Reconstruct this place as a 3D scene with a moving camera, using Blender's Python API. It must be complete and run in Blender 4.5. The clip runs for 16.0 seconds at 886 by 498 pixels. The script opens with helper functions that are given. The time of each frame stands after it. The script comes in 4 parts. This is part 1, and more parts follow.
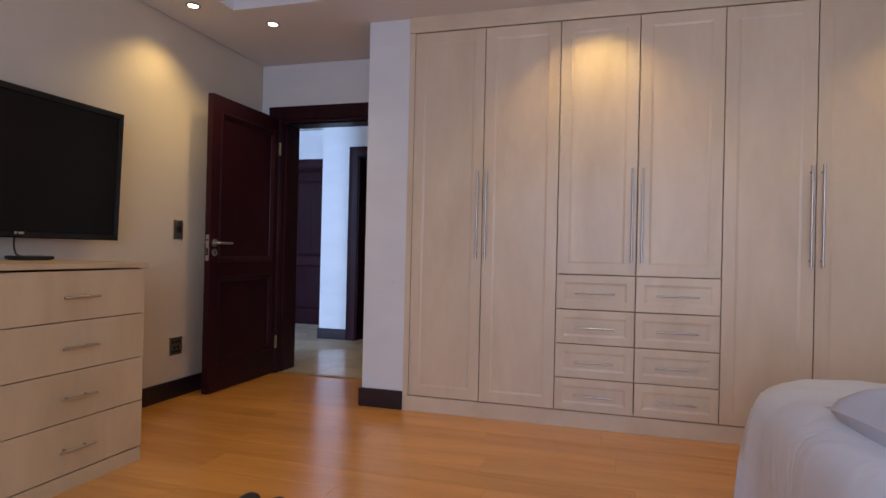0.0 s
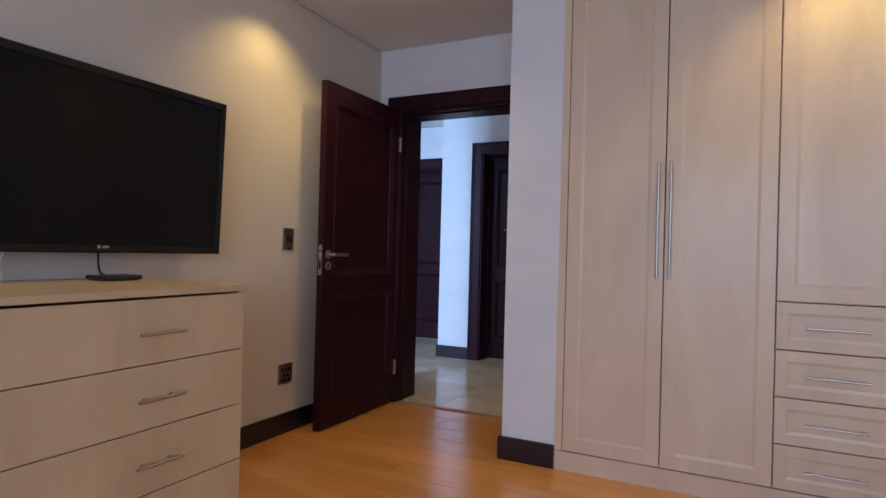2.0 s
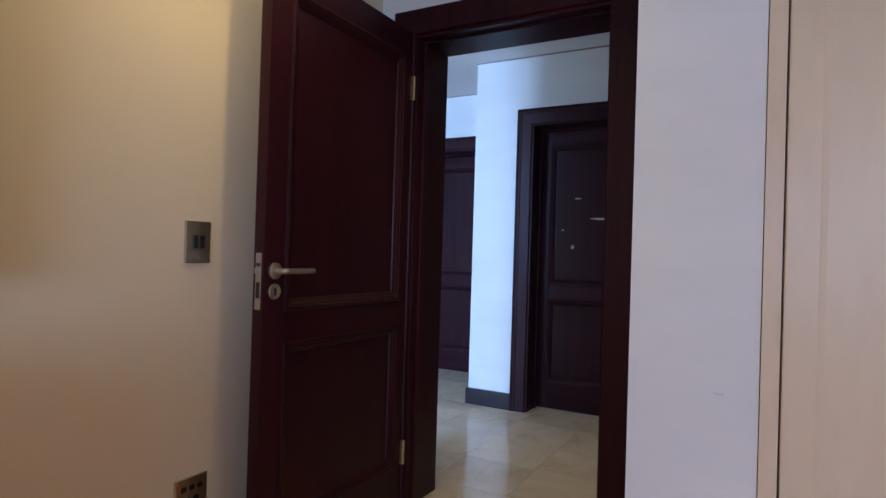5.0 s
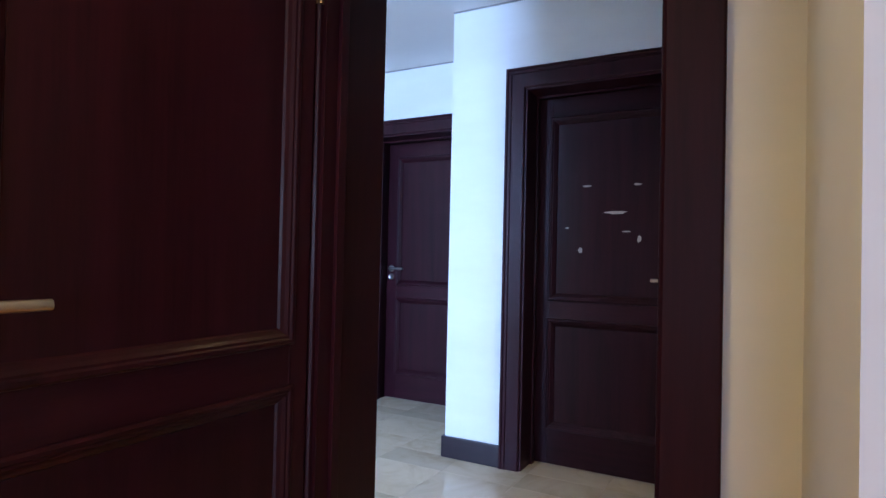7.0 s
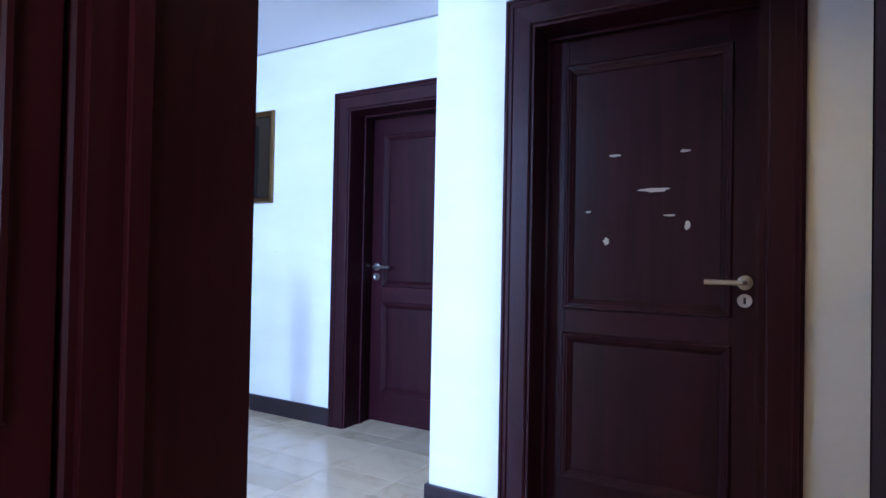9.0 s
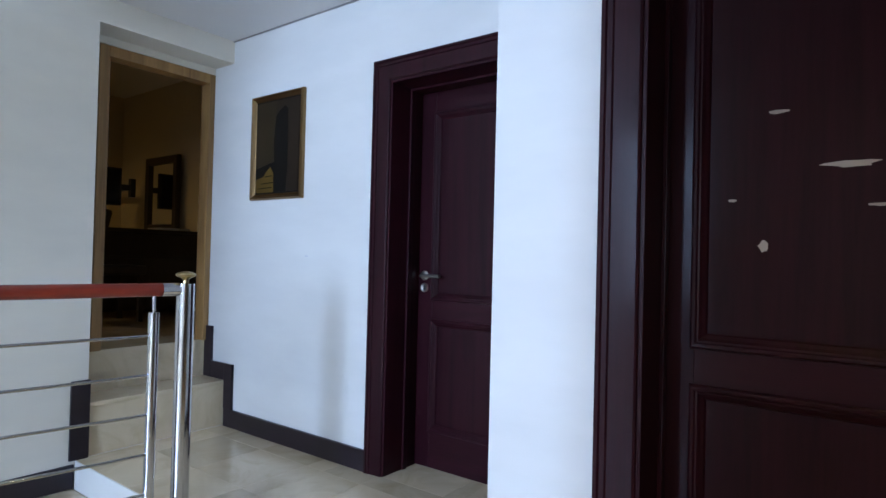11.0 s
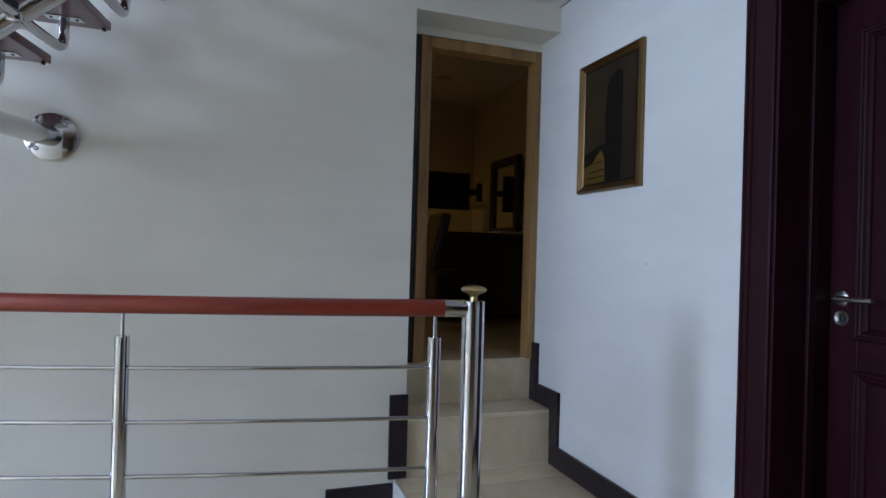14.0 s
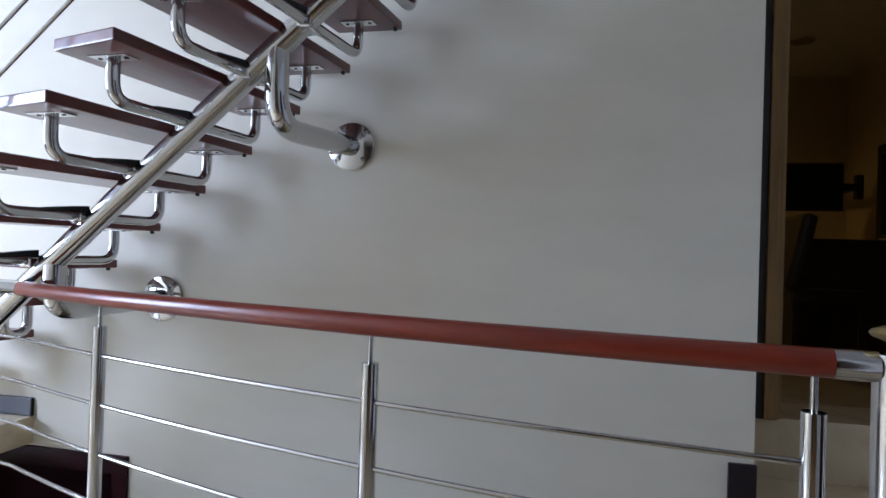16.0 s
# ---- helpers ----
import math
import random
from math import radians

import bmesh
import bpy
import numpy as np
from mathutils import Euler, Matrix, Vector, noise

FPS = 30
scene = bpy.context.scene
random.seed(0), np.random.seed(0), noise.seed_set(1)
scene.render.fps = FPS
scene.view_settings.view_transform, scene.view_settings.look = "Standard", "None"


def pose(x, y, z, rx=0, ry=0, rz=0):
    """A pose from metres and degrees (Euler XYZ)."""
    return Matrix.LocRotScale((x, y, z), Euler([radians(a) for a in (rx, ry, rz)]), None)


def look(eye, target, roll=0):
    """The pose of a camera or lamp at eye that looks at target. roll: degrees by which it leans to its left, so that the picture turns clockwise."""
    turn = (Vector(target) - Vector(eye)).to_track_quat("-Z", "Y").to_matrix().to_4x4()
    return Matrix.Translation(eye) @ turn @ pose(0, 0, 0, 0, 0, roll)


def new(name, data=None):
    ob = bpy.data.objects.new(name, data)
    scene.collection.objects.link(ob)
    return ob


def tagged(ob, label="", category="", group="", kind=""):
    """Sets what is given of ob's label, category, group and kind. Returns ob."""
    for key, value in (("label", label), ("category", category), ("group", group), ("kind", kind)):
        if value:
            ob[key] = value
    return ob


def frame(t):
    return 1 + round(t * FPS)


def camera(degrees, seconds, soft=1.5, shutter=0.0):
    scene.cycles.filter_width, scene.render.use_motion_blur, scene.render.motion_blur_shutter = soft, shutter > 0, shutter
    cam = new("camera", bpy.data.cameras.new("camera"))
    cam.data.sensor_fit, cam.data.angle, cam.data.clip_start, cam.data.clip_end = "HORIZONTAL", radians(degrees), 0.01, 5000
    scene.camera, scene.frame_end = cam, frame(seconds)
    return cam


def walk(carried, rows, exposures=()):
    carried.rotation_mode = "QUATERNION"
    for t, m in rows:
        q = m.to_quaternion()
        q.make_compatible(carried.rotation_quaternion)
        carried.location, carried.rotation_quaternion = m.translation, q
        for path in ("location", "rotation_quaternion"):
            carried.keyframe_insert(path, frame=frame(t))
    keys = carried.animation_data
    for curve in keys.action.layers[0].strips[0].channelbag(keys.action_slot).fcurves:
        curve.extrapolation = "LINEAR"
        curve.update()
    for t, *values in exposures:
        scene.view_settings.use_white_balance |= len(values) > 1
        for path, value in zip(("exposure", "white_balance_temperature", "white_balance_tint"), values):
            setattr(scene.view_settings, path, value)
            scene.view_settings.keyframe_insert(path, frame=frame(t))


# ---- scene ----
cam = camera(74.0, 16.0)

PATH = [
    (0, (2.795, -4.173, 1.004), (2.229, -2.255, 1.013), 1.3),
    (0.5, (2.698, -4.053, 1.015), (2.016, -2.173, 1.024), 1.4),
    (1, (2.591, -3.878, 1.038), (1.792, -2.045, 1.044), 1.5),
    (1.5, (2.462, -3.699, 1.042), (1.589, -1.9, 1.052), 1.4),
    (2, (2.312, -3.545, 1.064), (1.414, -1.757, 1.072), 1.5),
    (2.5, (2.182, -3.351, 1.068), (1.258, -1.578, 1.079), 1.4),
    (3, (2.065, -3.126, 1.075), (1.111, -1.368, 1.085), 1.5),
    (3.5, (1.921, -2.879, 1.085), (0.948, -1.132, 1.095), 1.6),
    (3.7, (1.862, -2.784, 1.089), (0.894, -1.034, 1.101), 1.8),
    (5.8, (1.377, -1.702, 1.103), (0.404, 0.046, 1.124), 1.5),
    (6, (1.349, -1.592, 1.106), (0.374, 0.154, 1.131), 1.2),
    (6.5, (1.287, -1.375, 1.108), (0.316, 0.373, 1.137), 1.2),
    (7, (1.179, -1.155, 1.112), (0.216, 0.598, 1.145), 1.3),
    (7.5, (1.136, -0.965, 1.104), (0.173, 0.788, 1.138), 1.3),
    (8, (1.082, -0.758, 1.099), (0.123, 0.997, 1.136), 1.3),
    (8.5, (1.005, -0.584, 1.088), (0.027, 1.16, 1.125), 1.2),
    (10.8, (0.617, 0.225, 1.144), (-0.569, 1.836, 1.163), 1.3),
    (11, (0.551, 0.271, 1.124), (-0.65, 1.87, 1.154), 1.4),
    (11.5, (0.489, 0.411, 1.129), (-0.799, 1.941, 1.156), 1.3),
    (12, (0.409, 0.556, 1.142), (-1.032, 1.943, 1.164), 1.4),
    (12.5, (0.331, 0.638, 1.13), (-1.263, 1.846, 1.148), 1.5),
    (13, (0.207, 0.732, 1.138), (-1.5, 1.774, 1.15), 1.5),
    (13.5, (0.095, 0.794, 1.143), (-1.709, 1.658, 1.153), 1.6),
    (14, (-0.027, 0.865, 1.146), (-1.917, 1.52, 1.153), 1.6),
    (14.5, (-0.157, 0.938, 1.151), (-2.118, 1.327, 1.151), 1.8),
    (15, (-0.29, 0.989, 1.136), (-2.288, 1.085, 1.137), 1.7),
    (15.5, (-0.448, 1.007, 1.144), (-2.441, 0.838, 1.149), 1.6),
    (16, (-0.573, 1.0, 1.141), (-2.53, 0.589, 1.159), 1.8),
]
EXPOSURES = [(0.0, -0.38, 5800, 15), (1.5, -0.31, 5600, 13), (3.7, -0.12, 5250, 11), (6.0, 0.05, 5450, 9), (8.5, 0.66, 5200, 17), (10.8, 0.06, 6500, 10), (12.0, -0.25, 6850, 11), (13.0, -0.52, 6950, 12), (14.0, -0.56, 7050, 12), (15.0, -0.69, 7200, 14), (16.0, -0.78, 7500, 15)]
walk(cam, [(t, look(eye, target, roll)) for t, eye, target, roll in PATH], EXPOSURES)

# ---- world and large lights ----
world = bpy.data.worlds.new("world")
scene.world = world
world.use_nodes = True
sky = world.node_tree.nodes.new("ShaderNodeTexSky")
sky.sky_type, sky.sun_disc = "NISHITA", False
sky.sun_elevation, sky.sun_rotation = radians(38), radians(200)
world.node_tree.nodes["Background"].inputs[1].default_value = 0.10
world.node_tree.links.new(sky.outputs[0], world.node_tree.nodes["Background"].inputs[0])


def area_light(name, where, target, w, h, power, colour):
    data = bpy.data.lights.new(name, "AREA")
    data.shape, data.size, data.size_y, data.energy, data.color = "RECTANGLE", w, h, power, colour
    ob = new(name, data)
    ob.matrix_world = look(where, target)
    return ob


DAY = (0.43, 0.616, 1.0)
LAMP = (1.0, 0.68, 0.23)
area_light("bedroom_window_light", (2.9, -6.12, 1.45), (2.9, 0, 1.3), 2.9, 1.5, 99, (0.62, 0.74, 1.0))
area_light("stair_window_light", (-0.92, -3.5, 2.1), (-1.5, 2, 0.9), 0.9, 2.8, 430, DAY)


def spot(name, x, y, z, power, angle=80):
    data = bpy.data.lights.new(name, "SPOT")
    data.energy, data.color, data.spot_size, data.spot_blend, data.shadow_soft_size = power, LAMP, radians(angle), 0.7, 0.03
    ob = new(name, data)
    ob.matrix_world = pose(x, y, z)
    return ob


# ---- materials ----
def material(name, base, rough=0.5, metal=0.0):
    m = bpy.data.materials.new(name)
    m.use_nodes = True
    b = m.node_tree.nodes["Principled BSDF"]
    b.inputs["Base Color"].default_value = (*base, 1)
    b.inputs["Roughness"].default_value, b.inputs["Metallic"].default_value = rough, metal
    return m, m.node_tree, b


def link(tree, a, b):
    tree.links.new(a, b)


def node(tree, kind, **values):
    n = tree.nodes.new(kind)
    for key, value in values.items():
        n.inputs[key].default_value = value
    return n


def coords(tree, scale, space="Object"):
    tc, mp = tree.nodes.new("ShaderNodeTexCoord"), tree.nodes.new("ShaderNodeMapping")
    mp.inputs["Scale"].default_value = scale
    link(tree, tc.outputs[space], mp.inputs["Vector"])
    return mp


def ramp(tree, source, stops):
    r = tree.nodes.new("ShaderNodeValToRGB")
    while len(r.color_ramp.elements) < len(stops):
        r.color_ramp.elements.new(0.5)
    for e, (p, c) in zip(r.color_ramp.elements, stops):
        e.position, e.color = p, (*c, 1)
    link(tree, source, r.inputs[0])
    return r.outputs[0]


def bump(tree, b, source, strength, distance=0.002):
    n = node(tree, "ShaderNodeBump", Strength=strength, Distance=distance)
    link(tree, source, n.inputs["Height"])
    link(tree, n.outputs[0], b.inputs["Normal"])


def painted(name, base, rough=0.75, fine=160, stain=0.06, stretch=(1, 1, 1)):
    """Paint with roller grain and faint large blotches."""
    m, t, b = material(name, base, rough)
    big = node(t, "ShaderNodeTexNoise", Scale=1.3, Detail=4.0, Roughness=0.6)
    link(t, coords(t, stretch).outputs[0], big.inputs["Vector"])
    link(t, ramp(t, big.outputs[0], [(0.3, tuple(c * (1 - stain) for c in base)), (0.7, base)]), b.inputs["Base Color"])
    small = node(t, "ShaderNodeTexNoise", Scale=fine, Detail=3.0)
    link(t, coords(t, (1, 1, 1)).outputs[0], small.inputs["Vector"])
    bump(t, b, small.outputs[0], 0.12, 0.001)
    return m


def grained(name, dark, light, rough, scale, streak=18, spread=0.12, bumped=0.08, coat=0.0, random_shift=True, specular=0.5, fleck=0.35):
    """Wood: grain stretched along one axis (scale: how often it repeats along x, y and z), each piece a little different."""
    m, t, b = material(name, light, rough)
    mp = coords(t, scale)
    info = t.nodes.new("ShaderNodeObjectInfo")
    if random_shift:
        add = t.nodes.new("ShaderNodeVectorMath")
        mul = node(t, "ShaderNodeMath")
        mul.operation = "MULTIPLY"
        mul.inputs[1].default_value = 37.0
        link(t, info.outputs["Random"], mul.inputs[0])
        link(t, mp.outputs[0], add.inputs[0])
        link(t, mul.outputs[0], add.inputs[1])
        vector = add.outputs[0]
    else:
        vector = mp.outputs[0]
    n1 = node(t, "ShaderNodeTexNoise", Scale=1.0, Detail=5.0, Roughness=0.55, Distortion=0.6)
    n2 = node(t, "ShaderNodeTexNoise", Scale=float(streak), Detail=3.0)
    link(t, vector, n1.inputs["Vector"])
    link(t, vector, n2.inputs["Vector"])
    mix = node(t, "ShaderNodeMath")
    mix.operation = "MULTIPLY_ADD"
    mix.inputs[1].default_value = fleck
    link(t, n2.outputs[0], mix.inputs[0])
    link(t, n1.outputs[0], mix.inputs[2])
    colour = ramp(t, mix.outputs[0], [(0.30 + 0.34 * fleck, dark), (0.45 + 0.49 * fleck, tuple((a + c) / 2 for a, c in zip(dark, light))), (0.64 + 0.63 * fleck, light)])
    hsv = node(t, "ShaderNodeHueSaturation")
    val = node(t, "ShaderNodeMapRange")
    val.inputs["To Min"].default_value, val.inputs["To Max"].default_value = 1 - spread, 1 + spread
    link(t, info.outputs["Random"], val.inputs["Value"])
    link(t, val.outputs[0], hsv.inputs["Value"])
    link(t, colour, hsv.inputs["Color"])
    link(t, hsv.outputs[0], b.inputs["Base Color"])
    bump(t, b, n2.outputs[0], bumped, 0.001)
    b.inputs["Coat Weight"].default_value = coat
    b.inputs["Coat Roughness"].default_value = 0.12
    b.inputs["Specular IOR Level"].default_value = specular
    return m


def metal(name, base, rough):
    m, t, b = material(name, base, rough, 1.0)
    n = node(t, "ShaderNodeTexNoise", Scale=60.0, Detail=3.0)
    link(t, coords(t, (1, 1, 1)).outputs[0], n.inputs["Vector"])
    r = node(t, "ShaderNodeMapRange")
    r.inputs["To Min"].default_value, r.inputs["To Max"].default_value = rough * 0.75, rough * 1.3
    link(t, n.outputs[0], r.inputs["Value"])
    link(t, r.outputs[0], b.inputs["Roughness"])
    return m


def stone(name, dark, light, rough):
    m, t, b = material(name, light, rough)
    info, add = t.nodes.new("ShaderNodeObjectInfo"), t.nodes.new("ShaderNodeVectorMath")
    mul = node(t, "ShaderNodeMath")
    mul.operation, mul.inputs[1].default_value = "MULTIPLY", 50.0
    link(t, info.outputs["Random"], mul.inputs[0])
    link(t, coords(t, (1, 1, 1)).outputs[0], add.inputs[0])
    link(t, mul.outputs[0], add.inputs[1])
    n1 = node(t, "ShaderNodeTexNoise", Scale=3.2, Detail=7.0, Roughness=0.62, Distortion=1.1)
    n2 = node(t, "ShaderNodeTexNoise", Scale=38.0, Detail=4.0)
    link(t, add.outputs[0], n1.inputs["Vector"])
    link(t, add.outputs[0], n2.inputs["Vector"])
    col = ramp(t, n1.outputs[0], [(0.3, dark), (0.5, tuple((a + 2 * c) / 3 for a, c in zip(dark, light))), (0.75, light)])
    hsv, val = node(t, "ShaderNodeHueSaturation"), node(t, "ShaderNodeMapRange")
    val.inputs["To Min"].default_value, val.inputs["To Max"].default_value = 0.84, 1.10
    link(t, info.outputs["Random"], val.inputs["Value"])
    link(t, val.outputs[0], hsv.inputs["Value"])
    link(t, col, hsv.inputs["Color"])
    link(t, hsv.outputs[0], b.inputs["Base Color"])
    bump(t, b, n2.outputs[0], 0.05, 0.001)
    return m


def glowing(name, colour, strength):
    m, t, b = material(name, colour, 0.5)
    b.inputs["Emission Color"].default_value, b.inputs["Emission Strength"].default_value = (*colour, 1), strength
    return m


WALL = painted("white_wall_paint", (0.77, 0.765, 0.73), 0.7, 160, 0.10, (0.8, 0.8, 2.6))
# white wall paint with warm bounced light put into its colour
BOUNCE_WALL = painted("white_paint_warm_bounce", (0.80, 0.745, 0.635), 0.7, 160, 0.10, (0.8, 0.8, 2.6))
WARM = painted("cream_wall_paint", (0.67, 0.585, 0.445))
CEILING = painted("ceiling_paint", (0.78, 0.76, 0.74), 0.85, 90, 0.03)
GAP = painted("shadow_gap_paint", (0.30, 0.28, 0.26), 0.9)
BIRCH = grained("pale_birch_foil", (0.59, 0.45, 0.285), (0.715, 0.568, 0.38), 0.42, (3.2, 3.2, 1.0), 9, 0.03, 0.02, 0.1, fleck=0.16)
BIRCH_FLAT = grained("pale_birch_foil_across", (0.59, 0.45, 0.285), (0.715, 0.568, 0.38), 0.42, (3.2, 1.0, 3.2), 9, 0.03, 0.02, 0.1, fleck=0.16)
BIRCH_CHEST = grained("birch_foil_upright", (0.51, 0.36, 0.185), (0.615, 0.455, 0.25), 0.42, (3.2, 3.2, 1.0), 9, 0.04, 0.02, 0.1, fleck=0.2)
LAMINATE = grained("orange_beech_laminate", (0.56, 0.235, 0.044), (0.74, 0.335, 0.070), 0.22, (0.8, 7, 4), 7, 0.07, 0.03, 0.25)
MAHOGANY = grained("dark_mahogany", (0.0150, 0.0026, 0.0045), (0.031, 0.0052, 0.0095), 0.40, (16, 16, 0.8), 10, 0.10, 0.05, 0.05, specular=0.16)
MAHOGANY_FLAT = grained("dark_mahogany_across", (0.0150, 0.0026, 0.0045), (0.031, 0.0052, 0.0095), 0.40, (0.8, 16, 16), 10, 0.10, 0.05, 0.05, specular=0.16)
SKIRTING = grained("dark_skirting_wood", (0.010, 0.0058, 0.009), (0.020, 0.0115, 0.018), 0.32, (1, 1, 14), 8, 0.08, 0.06, 0.05, specular=0.45)
RED_WOOD = grained("red_varnished_wood", (0.17, 0.018, 0.009), (0.29, 0.036, 0.016), 0.30, (14, 0.9, 14), 8, 0.06, 0.04, 0.25)
TREAD_WOOD = grained("deep_red_tread_wood", (0.085, 0.015, 0.014), (0.16, 0.030, 0.025), 0.30, (0.9, 14, 14), 8, 0.10, 0.05, 0.4)
PINE = grained("raw_pine", (0.20, 0.10, 0.034), (0.40, 0.225, 0.08), 0.55, (12, 12, 0.7), 8, 0.08, 0.10)
DARK_OAK = grained("black_brown_oak", (0.012, 0.008, 0.007), (0.03, 0.02, 0.016), 0.35, (10, 10, 0.8), 8, 0.08, 0.06)
TRAVERTINE = stone("beige_travertine", (0.57, 0.445, 0.28), (0.75, 0.625, 0.44), 0.15)
GROUT = painted("beige_grout", (0.48, 0.385, 0.26), 0.9)
STEEL = metal("polished_steel", (0.60, 0.60, 0.61), 0.10)
NICKEL = metal("satin_nickel", (0.50, 0.46, 0.41), 0.34)
BRASS = metal("aged_brass", (0.55, 0.42, 0.22), 0.30)
GOLD = metal("gilt_frame", (0.25, 0.155, 0.07), 0.38)
BLACK = painted("black_plastic", (0.012, 0.012, 0.013), 0.35, 200)
BLACK_GLOSS, _t, _b = material("black_gloss_plastic", (0.006, 0.006, 0.0065), 0.12)
_b.inputs["Specular IOR Level"].default_value = 0.3
SCREEN, _t, _b = material("dark_screen_glass", (0.006, 0.005, 0.0048), 0.22)
_b.inputs["Specular IOR Level"].default_value = 0.18
RUBBER = painted("black_rubber", (0.02, 0.02, 0.02), 0.7)
WHITE_PLASTIC = painted("white_plastic", (0.75, 0.75, 0.74), 0.4, 200, 0.02)


def cloth(name, base, crease):
    """Cotton with a fine weave and soft, drawn-out creases."""
    m, t, b = material(name, base, 0.9)
    tone = node(t, "ShaderNodeTexNoise", Scale=2.2, Detail=4.0)
    link(t, coords(t, (1, 1, 1)).outputs[0], tone.inputs["Vector"])
    link(t, ramp(t, tone.outputs[0], [(0.3, tuple(c * 0.93 for c in base)), (0.7, base)]), b.inputs["Base Color"])
    weave = node(t, "ShaderNodeTexNoise", Scale=420.0, Detail=2.0)
    link(t, coords(t, (1, 1, 1)).outputs[0], weave.inputs["Vector"])
    folds = node(t, "ShaderNodeTexNoise", Scale=4.5, Detail=3.0, Roughness=0.45, Distortion=1.6)
    link(t, coords(t, (1.0, 1.0, 0.45)).outputs[0], folds.inputs["Vector"])
    coarse = node(t, "ShaderNodeBump", Strength=crease, Distance=0.03)
    link(t, folds.outputs[0], coarse.inputs["Height"])
    fine = node(t, "ShaderNodeBump", Strength=0.15, Distance=0.001)
    link(t, weave.outputs[0], fine.inputs["Height"])
    link(t, coarse.outputs[0], fine.inputs["Normal"])
    link(t, fine.outputs[0], b.inputs["Normal"])
    return m


LINEN = cloth("white_cotton", (0.76, 0.76, 0.79), 0.35)
GREY_LINEN = cloth("pale_grey_cotton", (0.62, 0.62, 0.66), 0.4)
MIRROR, _t, _b = material("mirror_glass", (0.86, 0.87, 0.86), 0.02, 1.0)
GLASS_GLOW = glowing("lit_lamp_glass", (1.0, 0.86, 0.62), 9.0)
CANVAS_DARK = painted("dark_canvas", (0.012, 0.010, 0.008), 0.5, 90, 0.5)
CANVAS_DARK.node_tree.nodes["Principled BSDF"].inputs["Specular IOR Level"].default_value = 0.15
GOLD_LEAF = painted("golden_paint", (0.24, 0.135, 0.027), 0.35, 9, 0.9)
OLIVE = painted("dim_olive_paint", (0.055, 0.037, 0.018), 0.35, 20, 0.8)
BROWN_PAINT = painted("dark_brown_paint", (0.030, 0.018, 0.010), 0.35, 20, 0.6)
PAPER = painted("torn_white_paper", (0.62, 0.58, 0.52), 0.9, 150, 0.2)


# ---- building helpers ----
ORIGIN = {}


def thing(name, where, label, category, group="", kind=""):
    ob = new(name)
    ob.location = where
    ob.empty_display_size = 0.05
    ORIGIN[ob.name] = Vector(where)
    return tagged(ob, label, category, group, kind)


def part(name, bm, mat, parent=None, label="", smooth=False):
    """Links a bmesh, built in world places, as one mesh under a thing or a part."""
    origin = ORIGIN.get(parent.name, Vector()) if parent else Vector()
    if origin.length:
        bmesh.ops.translate(bm, vec=-origin, verts=bm.verts)
    bmesh.ops.recalc_face_normals(bm, faces=bm.faces)
    mesh = bpy.data.meshes.new(name)
    bm.to_mesh(mesh)
    bm.free()
    mesh.materials.append(mat)
    if smooth:
        mesh.shade_smooth()
        mesh.set_sharp_from_angle(angle=radians(40))
    ob = new(name, mesh)
    if parent:
        ob.parent = parent
        ORIGIN[ob.name] = origin
    return tagged(ob, label)


def structure(name, bm, mat, label, category):
    return tagged(part(name, bm, mat), label, category, kind="structure")


def box(x0, x1, y0, y1, z0, z1, bevel=0.0, bm=None):
    """A box between two corners, its edges rounded by bevel, in a new bmesh or joined to bm."""
    own = bmesh.new()
    bmesh.ops.create_cube(own, size=1)
    for v in own.verts:
        v.co = ((x0 + x1) / 2 + v.co.x * (x1 - x0), (y0 + y1) / 2 + v.co.y * (y1 - y0), (z0 + z1) / 2 + v.co.z * (z1 - z0))
    if bevel:
        bmesh.ops.bevel(own, geom=list(own.edges), offset=bevel, segments=2, profile=0.6, affect="EDGES")
    return join(own, bm)


def join(own, bm):
    if bm is None:
        return own
    mesh = bpy.data.meshes.new("joined")
    own.to_mesh(mesh)
    own.free()
    bm.from_mesh(mesh)
    bpy.data.meshes.remove(mesh)
    return bm


def boxes(*rows):
    bm = bmesh.new()
    for row in rows:
        box(*row, bm=bm)
    return bm


def rounded(points, radius, steps=7):
    """A polyline with its inner corners rounded."""
    pts = [Vector(p) for p in points]
    out = [pts[0]]
    for a, b, c in zip(pts, pts[1:], pts[2:]):
        r = min(radius, (a - b).length * 0.49, (c - b).length * 0.49)
        p, q = b + (a - b).normalized() * r, b + (c - b).normalized() * r
        for n in range(steps + 1):
            u = n / steps
            out.append(p * (1 - u) ** 2 + b * 2 * u * (1 - u) + q * u * u)
    return out + [pts[-1]]


def tube(points, radius, sides=14, bm=None):
    """A round bar along a polyline."""
    bm = bm or bmesh.new()
    pts = [Vector(p) for p in points]
    up = None
    rings = []
    for n, p in enumerate(pts):
        d = (pts[min(n + 1, len(pts) - 1)] - pts[max(n - 1, 0)]).normalized()
        if up is None:
            up = d.orthogonal().normalized()
        up = (up - d * up.dot(d)).normalized()
        side = d.cross(up)
        rings.append([bm.verts.new(p + (up * math.cos(a) + side * math.sin(a)) * radius) for a in (2 * math.pi * k / sides for k in range(sides))])
    for r, s in zip(rings, rings[1:]):
        for k in range(sides):
            bm.faces.new((r[k], r[(k + 1) % sides], s[(k + 1) % sides], s[k]))
    bm.faces.new(rings[0][::-1])
    bm.faces.new(rings[-1])
    return bm


